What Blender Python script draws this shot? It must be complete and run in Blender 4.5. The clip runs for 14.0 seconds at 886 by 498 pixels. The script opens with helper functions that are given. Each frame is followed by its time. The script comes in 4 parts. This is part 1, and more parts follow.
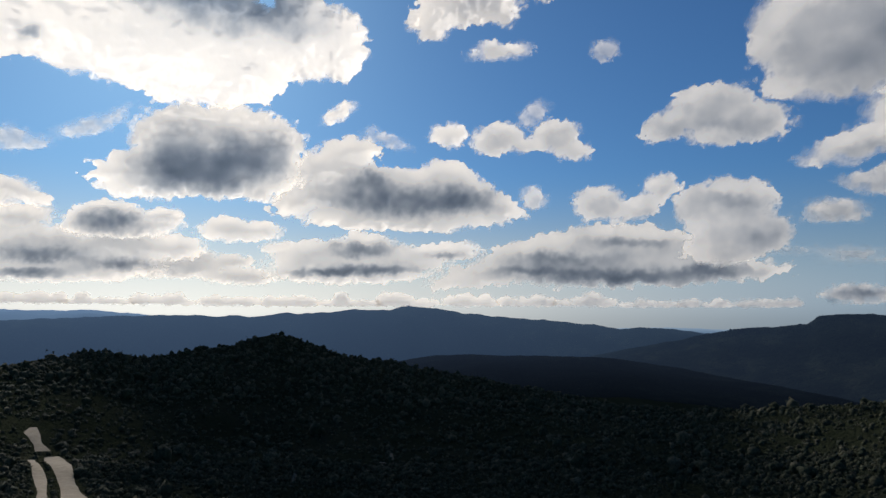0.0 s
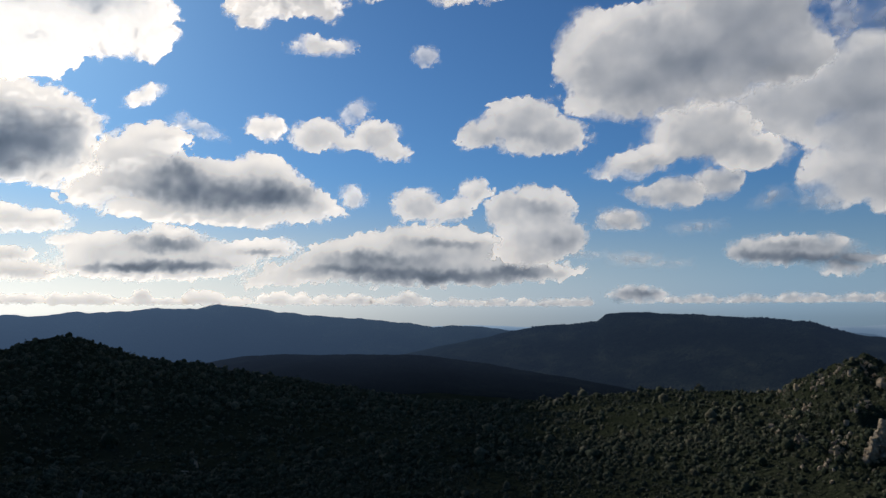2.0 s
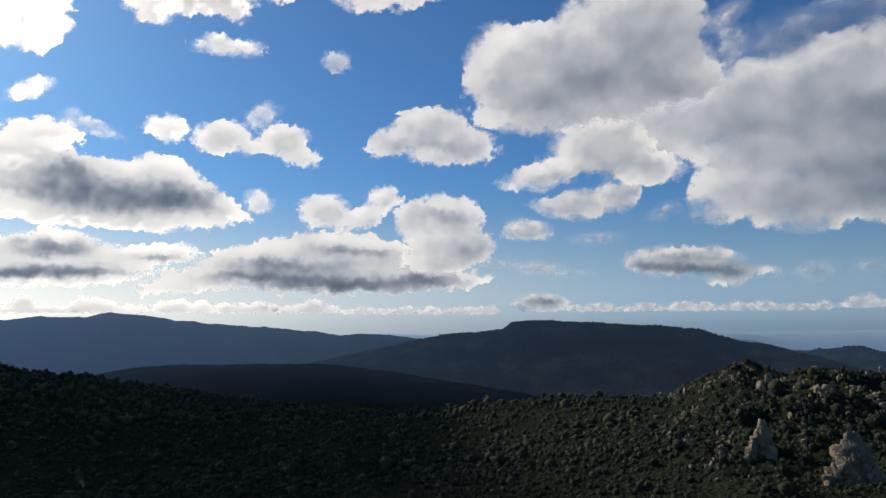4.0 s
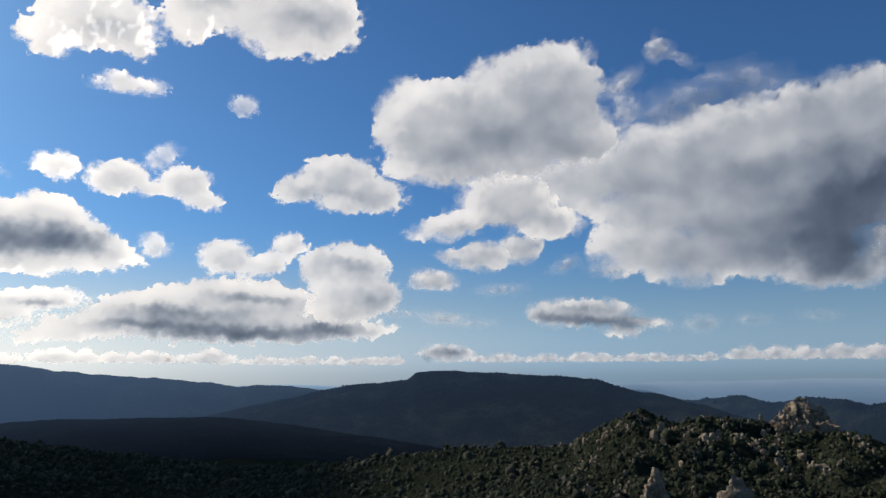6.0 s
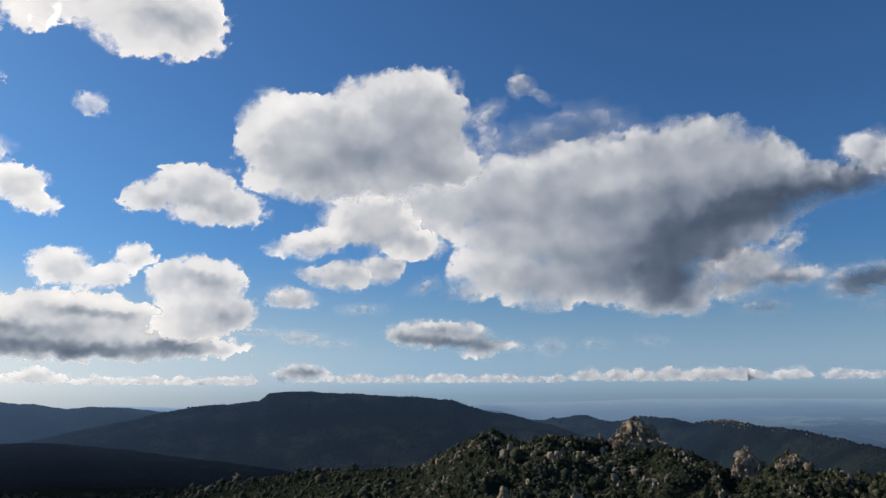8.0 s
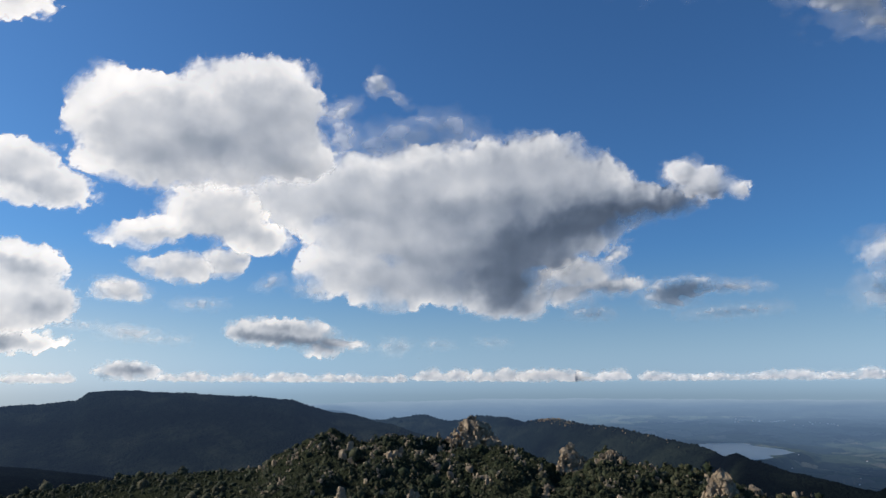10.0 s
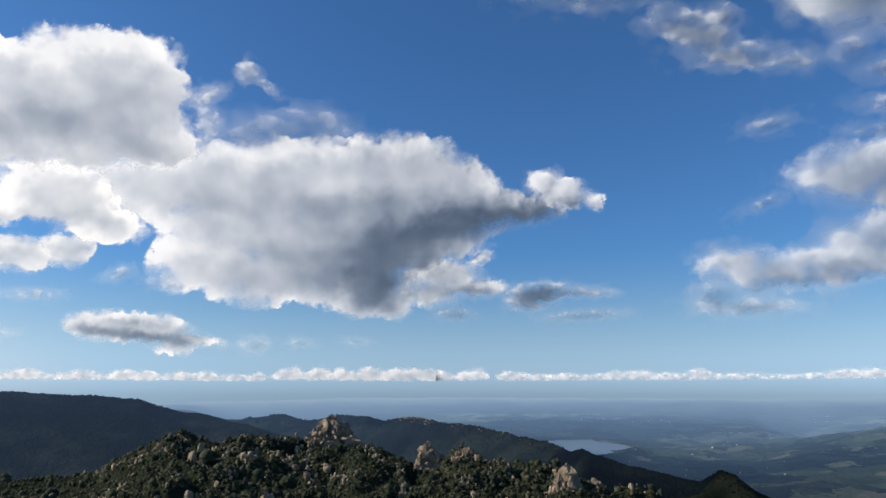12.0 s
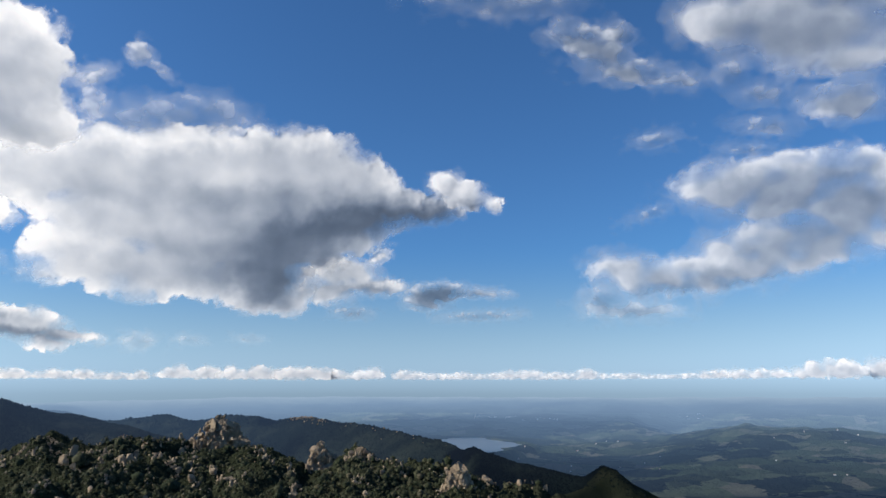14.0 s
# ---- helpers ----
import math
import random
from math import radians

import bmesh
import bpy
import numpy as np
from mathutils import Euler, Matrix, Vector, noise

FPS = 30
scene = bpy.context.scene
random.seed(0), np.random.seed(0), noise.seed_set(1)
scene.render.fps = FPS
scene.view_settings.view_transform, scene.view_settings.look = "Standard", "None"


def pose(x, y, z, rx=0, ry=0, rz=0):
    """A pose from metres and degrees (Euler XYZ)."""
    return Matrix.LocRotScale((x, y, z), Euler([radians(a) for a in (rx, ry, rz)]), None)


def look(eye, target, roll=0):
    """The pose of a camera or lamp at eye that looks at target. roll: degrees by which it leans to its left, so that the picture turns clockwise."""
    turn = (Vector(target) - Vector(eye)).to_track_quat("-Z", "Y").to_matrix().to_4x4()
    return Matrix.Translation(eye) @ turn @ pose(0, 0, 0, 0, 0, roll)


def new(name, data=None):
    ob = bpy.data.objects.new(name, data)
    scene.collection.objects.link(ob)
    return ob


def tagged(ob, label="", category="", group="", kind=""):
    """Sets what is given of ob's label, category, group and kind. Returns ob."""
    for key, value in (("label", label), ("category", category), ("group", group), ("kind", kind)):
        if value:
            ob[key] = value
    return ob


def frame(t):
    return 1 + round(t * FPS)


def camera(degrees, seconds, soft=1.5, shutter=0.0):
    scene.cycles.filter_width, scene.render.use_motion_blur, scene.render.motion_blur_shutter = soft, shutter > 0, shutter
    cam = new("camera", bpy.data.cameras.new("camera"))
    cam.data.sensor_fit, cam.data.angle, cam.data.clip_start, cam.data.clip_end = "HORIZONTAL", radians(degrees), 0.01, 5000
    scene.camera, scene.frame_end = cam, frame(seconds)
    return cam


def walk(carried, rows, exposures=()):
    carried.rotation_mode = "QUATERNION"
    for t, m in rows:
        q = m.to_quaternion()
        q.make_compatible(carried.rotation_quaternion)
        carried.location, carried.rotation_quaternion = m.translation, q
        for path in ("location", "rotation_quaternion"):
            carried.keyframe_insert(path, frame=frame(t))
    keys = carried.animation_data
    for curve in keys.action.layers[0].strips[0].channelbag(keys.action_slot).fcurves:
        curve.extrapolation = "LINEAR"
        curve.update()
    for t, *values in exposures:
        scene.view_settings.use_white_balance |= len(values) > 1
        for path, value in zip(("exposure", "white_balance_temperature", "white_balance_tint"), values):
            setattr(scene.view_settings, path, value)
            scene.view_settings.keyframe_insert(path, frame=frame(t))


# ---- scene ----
import functools

# The camera hovers at one place and turns to the right.
EYE = (0.0, 0.0, 0.0)
cam = camera(67.06, 14.0)
# seconds, turn to the right, tilt up, lean (degrees)
TURNS = [
    (0, 0.00, 5.84, 0.25), (0.5, 3.81, 5.85, 0.19), (1, 7.61, 5.82, 0.13), (1.5, 11.40, 5.79, 0.12), (2, 15.58, 5.77, 0.05),
    (2.5, 19.23, 5.75, -0.02), (3, 21.52, 5.73, -0.04), (3.2, 21.85, 5.75, -0.04), (5.3, 27.97, 9.09, -0.12), (5.5, 28.88, 9.57, -0.12), (6, 31.52, 10.69, -0.09), (6.5, 34.50, 11.85, -0.08),
    (7, 37.29, 12.37, -0.12), (7.5, 40.42, 12.38, -0.13), (8, 43.52, 12.39, -0.10), (8.2, 44.90, 12.39, -0.09), (10.3, 58.95, 12.35, 0.02), (10.5, 60.51, 12.34, 0.02), (11, 63.06, 12.31, 0.0),
    (11.5, 65.91, 12.29, 0.0), (12, 68.21, 12.29, 0.03), (12.5, 70.67, 12.29, 0.03), (13, 72.40, 12.26, 0.03), (13.5, 74.66, 12.26, 0.03),
    (14, 76.97, 12.22, 0.01)]
walk(cam, [(t, pose(*EYE, 90 + tilt, 0, -turn) @ pose(0, 0, 0, 0, 0, lean)) for t, turn, tilt, lean in TURNS],
     [(0, -0.64), (3, -0.35), (7.5, -0.18), (10.5, 0.1), (14, 0.28)])

# ---- light ----
SUN_TURN, SUN_UP = -24.0, 30.0          # degrees to the right of +y, degrees up
sun_way = Vector((math.sin(radians(SUN_TURN)) * math.cos(radians(SUN_UP)), math.cos(radians(SUN_TURN)) * math.cos(radians(SUN_UP)), math.sin(radians(SUN_UP))))
sun_data = bpy.data.lights.new("sun", "SUN")
sun_data.energy, sun_data.angle, sun_data.color = 4.6, radians(0.55), (1.0, 0.95, 0.87)
sun = new("sun", sun_data)
sun.matrix_world = look(sun_way * 4000, (0, 0, 0))

world = bpy.data.worlds.new("sky")
scene.world = world
world.use_nodes = True
wn, wl = world.node_tree.nodes, world.node_tree.links
sky = wn.new("ShaderNodeTexSky")
sky.sky_type, sky.sun_disc = "NISHITA", False
sky.sun_elevation, sky.sun_rotation = radians(SUN_UP), radians(SUN_TURN)
sky.altitude, sky.air_density, sky.dust_density, sky.ozone_density = 300, 1.0, 0.7, 2.0
# clear deep blue overhead, pale moist air towards the horizon
deep = wn.new("ShaderNodeVectorMath")
deep.operation = "MULTIPLY"
deep.inputs[1].default_value = (0.51, 0.94, 1.38)
wl.new(sky.outputs["Color"], deep.inputs[0])
grey = wn.new("ShaderNodeRGBToBW")
wl.new(sky.outputs["Color"], grey.inputs[0])
facing = wn.new("ShaderNodeVectorMath")
facing.operation = "DOT_PRODUCT"
facing.inputs[1].default_value = (math.sin(radians(SUN_TURN)), math.cos(radians(SUN_TURN)), 0.0)
wl.new(wn.new("ShaderNodeTexCoord").outputs["Generated"], facing.inputs[0])
side = wn.new("ShaderNodeMapRange")
side.inputs["From Min"].default_value, side.inputs["From Max"].default_value = 0.4, 0.97
wl.new(facing.outputs["Value"], side.inputs["Value"])
tone = wn.new("ShaderNodeMix")
tone.data_type = "RGBA"
tone.inputs[6].default_value, tone.inputs[7].default_value = (0.82, 1.19, 1.58, 1), (1.2, 1.19, 1.13, 1)
wl.new(side.outputs[0], tone.inputs[0])
pale = wn.new("ShaderNodeVectorMath")
pale.operation = "MULTIPLY"
wl.new(tone.outputs[2], pale.inputs[1])
wl.new(grey.outputs[0], pale.inputs[0])
way = wn.new("ShaderNodeSeparateXYZ")
wl.new(wn.new("ShaderNodeTexCoord").outputs["Generated"], way.inputs[0])
moist = wn.new("ShaderNodeMapRange")
moist.inputs["From Min"].default_value, moist.inputs["From Max"].default_value = 0.0, 0.22
moist.inputs["To Min"].default_value, moist.inputs["To Max"].default_value = 0.95, 0.0
moist.interpolation_type = "SMOOTHSTEP"
wl.new(way.outputs["Z"], moist.inputs["Value"])
air = wn.new("ShaderNodeMix")
air.data_type = "RGBA"
wl.new(moist.outputs[0], air.inputs[0])
wl.new(deep.outputs[0], air.inputs[6])
wl.new(pale.outputs[0], air.inputs[7])
wl.new(air.outputs[2], wn["Background"].inputs["Color"])
wn["Background"].inputs["Strength"].default_value = 0.075


# ---- numbers: noise in the plane ----
@functools.lru_cache(None)
def lattice(seed):
    rs = np.random.RandomState(seed)
    perm = rs.permutation(512)
    ang = rs.rand(512) * 2 * np.pi
    return perm, np.cos(ang), np.sin(ang)


def perlin(x, y, seed):
    perm, gx, gy = lattice(seed)
    xi, yi = np.floor(x).astype(int), np.floor(y).astype(int)
    xf, yf = x - xi, y - yi
    u, v = xf * xf * xf * (xf * (xf * 6 - 15) + 10), yf * yf * yf * (yf * (yf * 6 - 15) + 10)

    def corner(i, j):
        h = perm[(perm[(xi + i) & 511] + yi + j) & 511]
        return gx[h] * (xf - i) + gy[h] * (yf - j)
    a = corner(0, 0) * (1 - u) + corner(1, 0) * u
    b = corner(0, 1) * (1 - u) + corner(1, 1) * u
    return (a * (1 - v) + b * v) * 1.5


def fbm(x, y, seed, octaves=5, gain=0.5, billow=False):
    total, amp = 0.0, 1.0
    for o in range(octaves):
        n = perlin(x * 2 ** o + 17.3 * o, y * 2 ** o - 9.1 * o, seed + o)
        total = total + amp * (np.abs(n) if billow else n)
        amp *= gain
    return total


# ---- materials ----
def material(name):
    mat = bpy.data.materials.new(name)
    mat.use_nodes = True
    mat.node_tree.nodes.clear()
    return mat, mat.node_tree.nodes, mat.node_tree.links


def noise_node(n, l, scale, detail=6.0, rough=0.6, vector=None):
    t = n.new("ShaderNodeTexNoise")
    t.inputs["Scale"].default_value, t.inputs["Detail"].default_value, t.inputs["Roughness"].default_value = scale, detail, rough
    if vector is not None:
        l.new(vector, t.inputs["Vector"])
    return t.outputs["Fac"]


def ramp_node(n, l, value, stops):
    r = n.new("ShaderNodeValToRGB")
    while len(r.color_ramp.elements) < len(stops):
        r.color_ramp.elements.new(0.5)
    for e, (p, c) in zip(r.color_ramp.elements, stops):
        e.position, e.color = p, (*c, 1.0)
    l.new(value, r.inputs["Fac"])
    return r.outputs["Color"]


def maths(n, l, kind, a, b=None, clamp=False):
    m = n.new("ShaderNodeMath")
    m.operation, m.use_clamp = kind, clamp
    for slot, value in zip(m.inputs, (a, b)):
        if value is None:
            continue
        if isinstance(value, (int, float)):
            slot.default_value = value
        else:
            l.new(value, slot)
    return m.outputs[0]


def mixed(n, l, fac, a, b):
    m = n.new("ShaderNodeMix")
    m.data_type = "RGBA"
    for slot, value in ((m.inputs[0], fac), (m.inputs[6], a), (m.inputs[7], b)):
        if isinstance(value, (int, float)):
            slot.default_value = value
        elif isinstance(value, tuple):
            slot.default_value = (*value, 1.0)
        else:
            l.new(value, slot)
    return m.outputs[2]


def bumped(n, l, height, strength, distance):
    b = n.new("ShaderNodeBump")
    b.inputs["Strength"].default_value, b.inputs["Distance"].default_value = strength, distance
    l.new(height, b.inputs["Height"])
    return b.outputs["Normal"]


def finish(n, l, shader):
    out = n.new("ShaderNodeOutputMaterial")
    l.new(shader, out.inputs["Surface"])


def principled(n, l, colour, rough=0.8, normal=None, spec=0.3):
    p = n.new("ShaderNodeBsdfPrincipled")
    if isinstance(colour, tuple):
        p.inputs["Base Color"].default_value = (*colour, 1.0)
    else:
        l.new(colour, p.inputs["Base Color"])
    p.inputs["Roughness"].default_value = rough
    p.inputs["Specular IOR Level"].default_value = spec
    if normal is not None:
        l.new(normal, p.inputs["Normal"])
    return p.outputs[0]


def cloud_material():
    # water droplets: thin parts let the sun through, thick parts keep it back; the depth values also paint shade into
    # the colour
    mat, n, l = material("cloud_droplets")
    geo = n.new("ShaderNodeNewGeometry")
    pos = geo.outputs["Position"]
    cover = n.new("ShaderNodeAttribute")
    cover.attribute_name = "cover"
    shade_depth = n.new("ShaderNodeAttribute")
    shade_depth.attribute_name = "shade_depth"
    fine = noise_node(n, l, 0.02, 6.0, 0.57, pos)
    fray = n.new("ShaderNodeAttribute")
    fray.attribute_name = "fray"
    ragged = maths(n, l, "MULTIPLY", maths(n, l, "SUBTRACT", fine, 0.5), fray.outputs["Fac"])
    alpha = maths(n, l, "ADD", cover.outputs["Fac"], ragged)
    smooth = n.new("ShaderNodeMapRange")
    smooth.interpolation_type = "SMOOTHSTEP"
    l.new(alpha, smooth.inputs[0])
    tau = maths(n, l, "MULTIPLY", shade_depth.outputs["Fac"], maths(n, l, "ADD", maths(n, l, "MULTIPLY", fine, 0.1), 0.95))
    # droplets scatter sunlight every way, so the slope of the heap counts only in part
    shape = n.new("ShaderNodeVectorMath")
    shape.operation = "SCALE"
    shape.inputs["Scale"].default_value = 0.75
    l.new(geo.outputs["Normal"], shape.inputs[0])

    def swayed(sign):
        add = n.new("ShaderNodeVectorMath")
        add.inputs[1].default_value = sun_way * sign
        l.new(shape.outputs[0], add.inputs[0])
        unit = n.new("ShaderNodeVectorMath")
        unit.operation = "NORMALIZE"
        l.new(add.outputs[0], unit.inputs[0])
        return unit.outputs[0]
    through_light = n.new("ShaderNodeBsdfTranslucent")
    tint = n.new("ShaderNodeCombineColor")
    # slower fading and a higher floor in blue imitate skylit shade
    for slot, share, fade, least in zip(tint.inputs, (0.88, 0.78, 0.66), (-1.5, -1.37, -1.18), (0.05, 0.062, 0.08)):
        passed = maths(n, l, "POWER", 2.718, maths(n, l, "MULTIPLY", tau, fade))
        l.new(maths(n, l, "ADD", maths(n, l, "MULTIPLY", passed, share), least), slot)
    l.new(tint.outputs[0], through_light.inputs["Color"])
    l.new(swayed(-0.8), through_light.inputs["Normal"])
    face = n.new("ShaderNodeBsdfDiffuse")
    l.new(tint.outputs[0], face.inputs["Color"])
    l.new(swayed(0.8), face.inputs["Normal"])
    body = n.new("ShaderNodeAddShader")
    l.new(through_light.outputs[0], body.inputs[0])
    l.new(face.outputs[0], body.inputs[1])
    clear = n.new("ShaderNodeBsdfTransparent")
    mix = n.new("ShaderNodeMixShader")
    opaque = n.new("ShaderNodeAttribute")
    opaque.attribute_name = "opaque"
    l.new(maths(n, l, "MULTIPLY", smooth.outputs[0], opaque.outputs["Fac"]), mix.inputs[0])
    l.new(clear.outputs[0], mix.inputs[1])
    l.new(body.outputs[0], mix.inputs[2])
    finish(n, l, mix.outputs[0])
    return mat


def ground_material():
    mat, n, l = material("scrubland_soil")
    pos = n.new("ShaderNodeNewGeometry").outputs["Position"]
    wide = noise_node(n, l, 0.02, 5.0, 0.6, pos)
    grain = noise_node(n, l, 0.35, 6.0, 0.7, pos)
    bushes = n.new("ShaderNodeTexVoronoi")
    bushes.inputs["Scale"].default_value = 0.5
    l.new(pos, bushes.inputs["Vector"])
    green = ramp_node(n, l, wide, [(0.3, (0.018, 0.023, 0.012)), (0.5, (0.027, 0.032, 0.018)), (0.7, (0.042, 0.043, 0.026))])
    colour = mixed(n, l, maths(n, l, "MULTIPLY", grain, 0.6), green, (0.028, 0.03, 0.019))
    relief = maths(n, l, "ADD", maths(n, l, "MULTIPLY", bushes.outputs["Distance"], -0.6), grain)
    finish(n, l, principled(n, l, colour, 0.95, bumped(n, l, relief, 1.0, 2.6), 0.0))
    return mat


def distance_material(name, paint=None):
    # far land seen through kilometres of air: dark woods and fields, with the air's blue haze painted on as emission
    mat, n, l = material(name)
    geo = n.new("ShaderNodeNewGeometry")
    pos = geo.outputs["Position"]
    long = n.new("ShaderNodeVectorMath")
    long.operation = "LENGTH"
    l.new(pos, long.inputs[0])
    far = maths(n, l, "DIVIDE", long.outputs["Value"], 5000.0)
    wide = noise_node(n, l, 0.004, 6.0, 0.65, pos)
    grain = noise_node(n, l, 0.05, 5.0, 0.7, pos)
    fields = n.new("ShaderNodeTexVoronoi")
    fields.inputs["Scale"].default_value = 0.012
    l.new(pos, fields.inputs["Vector"])
    sep = n.new("ShaderNodeSeparateColor")
    l.new(fields.outputs["Color"], sep.inputs[0])
    patches = noise_node(n, l, 0.014, 4.0, 0.6, pos)
    # woods darker than real leaves, so that cloud shade lies in the colour
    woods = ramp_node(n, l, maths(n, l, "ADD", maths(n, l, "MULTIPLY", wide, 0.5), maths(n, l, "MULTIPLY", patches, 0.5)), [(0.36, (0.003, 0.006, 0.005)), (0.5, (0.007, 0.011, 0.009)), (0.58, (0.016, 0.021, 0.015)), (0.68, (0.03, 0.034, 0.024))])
    farm = ramp_node(n, l, sep.outputs[0], [(0.0, (0.02, 0.026, 0.014)), (0.5, (0.045, 0.06, 0.03)), (0.8, (0.075, 0.085, 0.05)), (1.0, (0.12, 0.11, 0.08))])
    spot = n.new("ShaderNodeSeparateXYZ")
    l.new(pos, spot.inputs[0])
    low = maths(n, l, "MULTIPLY", maths(n, l, "LESS_THAN", spot.outputs["Z"], -105.0), maths(n, l, "MULTIPLY", maths(n, l, "GREATER_THAN", far, 0.3), maths(n, l, "GREATER_THAN", wide, 0.47)))
    flat = maths(n, l, "MULTIPLY", low, maths(n, l, "GREATER_THAN", maths(n, l, "SUBTRACT", spot.outputs["X"], maths(n, l, "MULTIPLY", spot.outputs["Y"], 2.1)), 350.0))
    colour = mixed(n, l, maths(n, l, "MULTIPLY", flat, 0.8), woods, farm)
    # grain mixes in the same shade-dark tone
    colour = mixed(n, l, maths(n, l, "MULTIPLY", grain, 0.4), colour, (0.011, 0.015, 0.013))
    if paint:
        colour = mixed(n, l, maths(n, l, "MULTIPLY", grain, 0.3), paint, tuple(0.6 * p for p in paint))
    # haze colour of the emission, stronger with distance from the eye
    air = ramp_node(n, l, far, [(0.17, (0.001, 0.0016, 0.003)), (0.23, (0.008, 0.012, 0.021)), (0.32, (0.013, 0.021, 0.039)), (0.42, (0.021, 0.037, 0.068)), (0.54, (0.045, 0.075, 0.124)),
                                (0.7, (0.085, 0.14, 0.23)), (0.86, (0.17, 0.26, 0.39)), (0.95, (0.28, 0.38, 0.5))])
    crowns = noise_node(n, l, 0.22, 3.0, 0.6, pos)
    relief = maths(n, l, "ADD", grain, maths(n, l, "MULTIPLY", crowns, 0.35))
    surface = principled(n, l, colour, 0.95, bumped(n, l, relief, 1.0, 16.0), 0.0)
    # air scatters more light forward, so the painted haze glows brighter below the sun
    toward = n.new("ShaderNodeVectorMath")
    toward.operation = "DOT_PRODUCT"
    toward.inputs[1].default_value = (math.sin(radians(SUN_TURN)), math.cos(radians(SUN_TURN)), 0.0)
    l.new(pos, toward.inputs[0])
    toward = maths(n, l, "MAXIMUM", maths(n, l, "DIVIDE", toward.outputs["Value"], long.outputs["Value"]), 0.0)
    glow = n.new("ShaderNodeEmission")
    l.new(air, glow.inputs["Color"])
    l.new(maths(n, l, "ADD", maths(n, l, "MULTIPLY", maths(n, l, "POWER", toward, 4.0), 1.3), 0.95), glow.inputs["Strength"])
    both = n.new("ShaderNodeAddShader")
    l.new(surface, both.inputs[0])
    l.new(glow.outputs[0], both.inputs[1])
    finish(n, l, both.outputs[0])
    return mat


def foliage_material():
    mat, n, l = material("evergreen_scrub_leaves")
    geo = n.new("ShaderNodeNewGeometry")
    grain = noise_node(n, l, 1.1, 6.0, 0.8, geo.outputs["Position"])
    tone = ramp_node(n, l, geo.outputs["Random Per Island"], [(0.0, (0.03, 0.04, 0.019)), (0.45, (0.052, 0.059, 0.03)), (0.8, (0.078, 0.078, 0.042)), (1.0, (0.125, 0.11, 0.065))])
    # noise darkens the colour like shade between leaf clusters
    leaf_gap_shade = ramp_node(n, l, grain, [(0.4, (0.42, 0.42, 0.42)), (0.58, (1.0, 1.0, 1.0))])
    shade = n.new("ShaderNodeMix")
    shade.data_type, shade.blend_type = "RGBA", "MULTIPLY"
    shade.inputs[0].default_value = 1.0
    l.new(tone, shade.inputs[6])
    l.new(leaf_gap_shade, shade.inputs[7])
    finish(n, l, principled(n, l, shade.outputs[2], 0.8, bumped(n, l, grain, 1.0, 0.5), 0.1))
    return mat


def granite_material():
    mat, n, l = material("weathered_granite")
    geo = n.new("ShaderNodeNewGeometry")
    pos = geo.outputs["Position"]
    wide = noise_node(n, l, 0.16, 5.0, 0.65, pos)
    grain = noise_node(n, l, 1.4, 7.0, 0.7, pos)
    cracks = n.new("ShaderNodeTexVoronoi")
    cracks.feature = "DISTANCE_TO_EDGE"
    cracks.inputs["Scale"].default_value = 0.45
    l.new(pos, cracks.inputs["Vector"])
    stone = ramp_node(n, l, wide, [(0.32, (0.22, 0.16, 0.105)), (0.5, (0.4, 0.29, 0.18)), (0.66, (0.52, 0.385, 0.24))])
    colour = mixed(n, l, maths(n, l, "MULTIPLY", grain, 0.55), stone, (0.17, 0.14, 0.105))
    crack = maths(n, l, "MINIMUM", cracks.outputs["Distance"], 0.12)
    relief = maths(n, l, "ADD", maths(n, l, "MULTIPLY", crack, 5.0), grain)
    info = n.new("ShaderNodeObjectInfo")
    colour = mixed(n, l, maths(n, l, "MULTIPLY", info.outputs["Random"], 0.3), colour, (0.15, 0.14, 0.12))
    finish(n, l, principled(n, l, colour, 0.9, bumped(n, l, relief, 1.0, 0.6), 0.2))
    return mat


def plain_material(name, dark, light, scale, rough=0.9):
    mat, n, l = material(name)
    pos = n.new("ShaderNodeNewGeometry").outputs["Position"]
    grain = noise_node(n, l, scale, 6.0, 0.7, pos)
    finish(n, l, principled(n, l, ramp_node(n, l, grain, [(0.3, dark), (0.7, light)]), rough, bumped(n, l, grain, 0.5, 0.2)))
    return mat


CLOUD, GROUND, DISTANCE, FOLIAGE, GRANITE = cloud_material(), ground_material(), distance_material("far_land_haze_glow"), foliage_material(), granite_material()
DIRT = plain_material("pale_dirt_track", (0.16, 0.12, 0.075), (0.27, 0.21, 0.135), 0.5)
WATER = plain_material("lake_water", (0.1, 0.125, 0.15), (0.14, 0.165, 0.19), 0.01, 0.3)
# far walls and roofs carry the painted haze emission over their own colour
WALLS = distance_material("whitewashed_wall_haze_glow", (0.8, 0.77, 0.72))
TILES = distance_material("terracotta_roof_haze_glow", (0.42, 0.22, 0.14))


# ---- making meshes ----
def mesh_of(name, verts, faces, mat, smooth=True):
    me = bpy.data.meshes.new(name)
    verts, faces = np.asarray(verts, np.float32), np.asarray(faces, np.int32)
    k = faces.shape[1]
    me.vertices.add(len(verts))
    me.vertices.foreach_set("co", verts.ravel())
    me.loops.add(faces.size)
    me.loops.foreach_set("vertex_index", faces.ravel())
    me.polygons.add(len(faces))
    me.polygons.foreach_set("loop_start", np.arange(0, faces.size, k, dtype=np.int32))
    me.polygons.foreach_set("loop_total", np.full(len(faces), k, np.int32))
    me.polygons.foreach_set("use_smooth", np.full(len(faces), smooth))
    me.update(calc_edges=True)
    me.materials.append(mat)
    return me


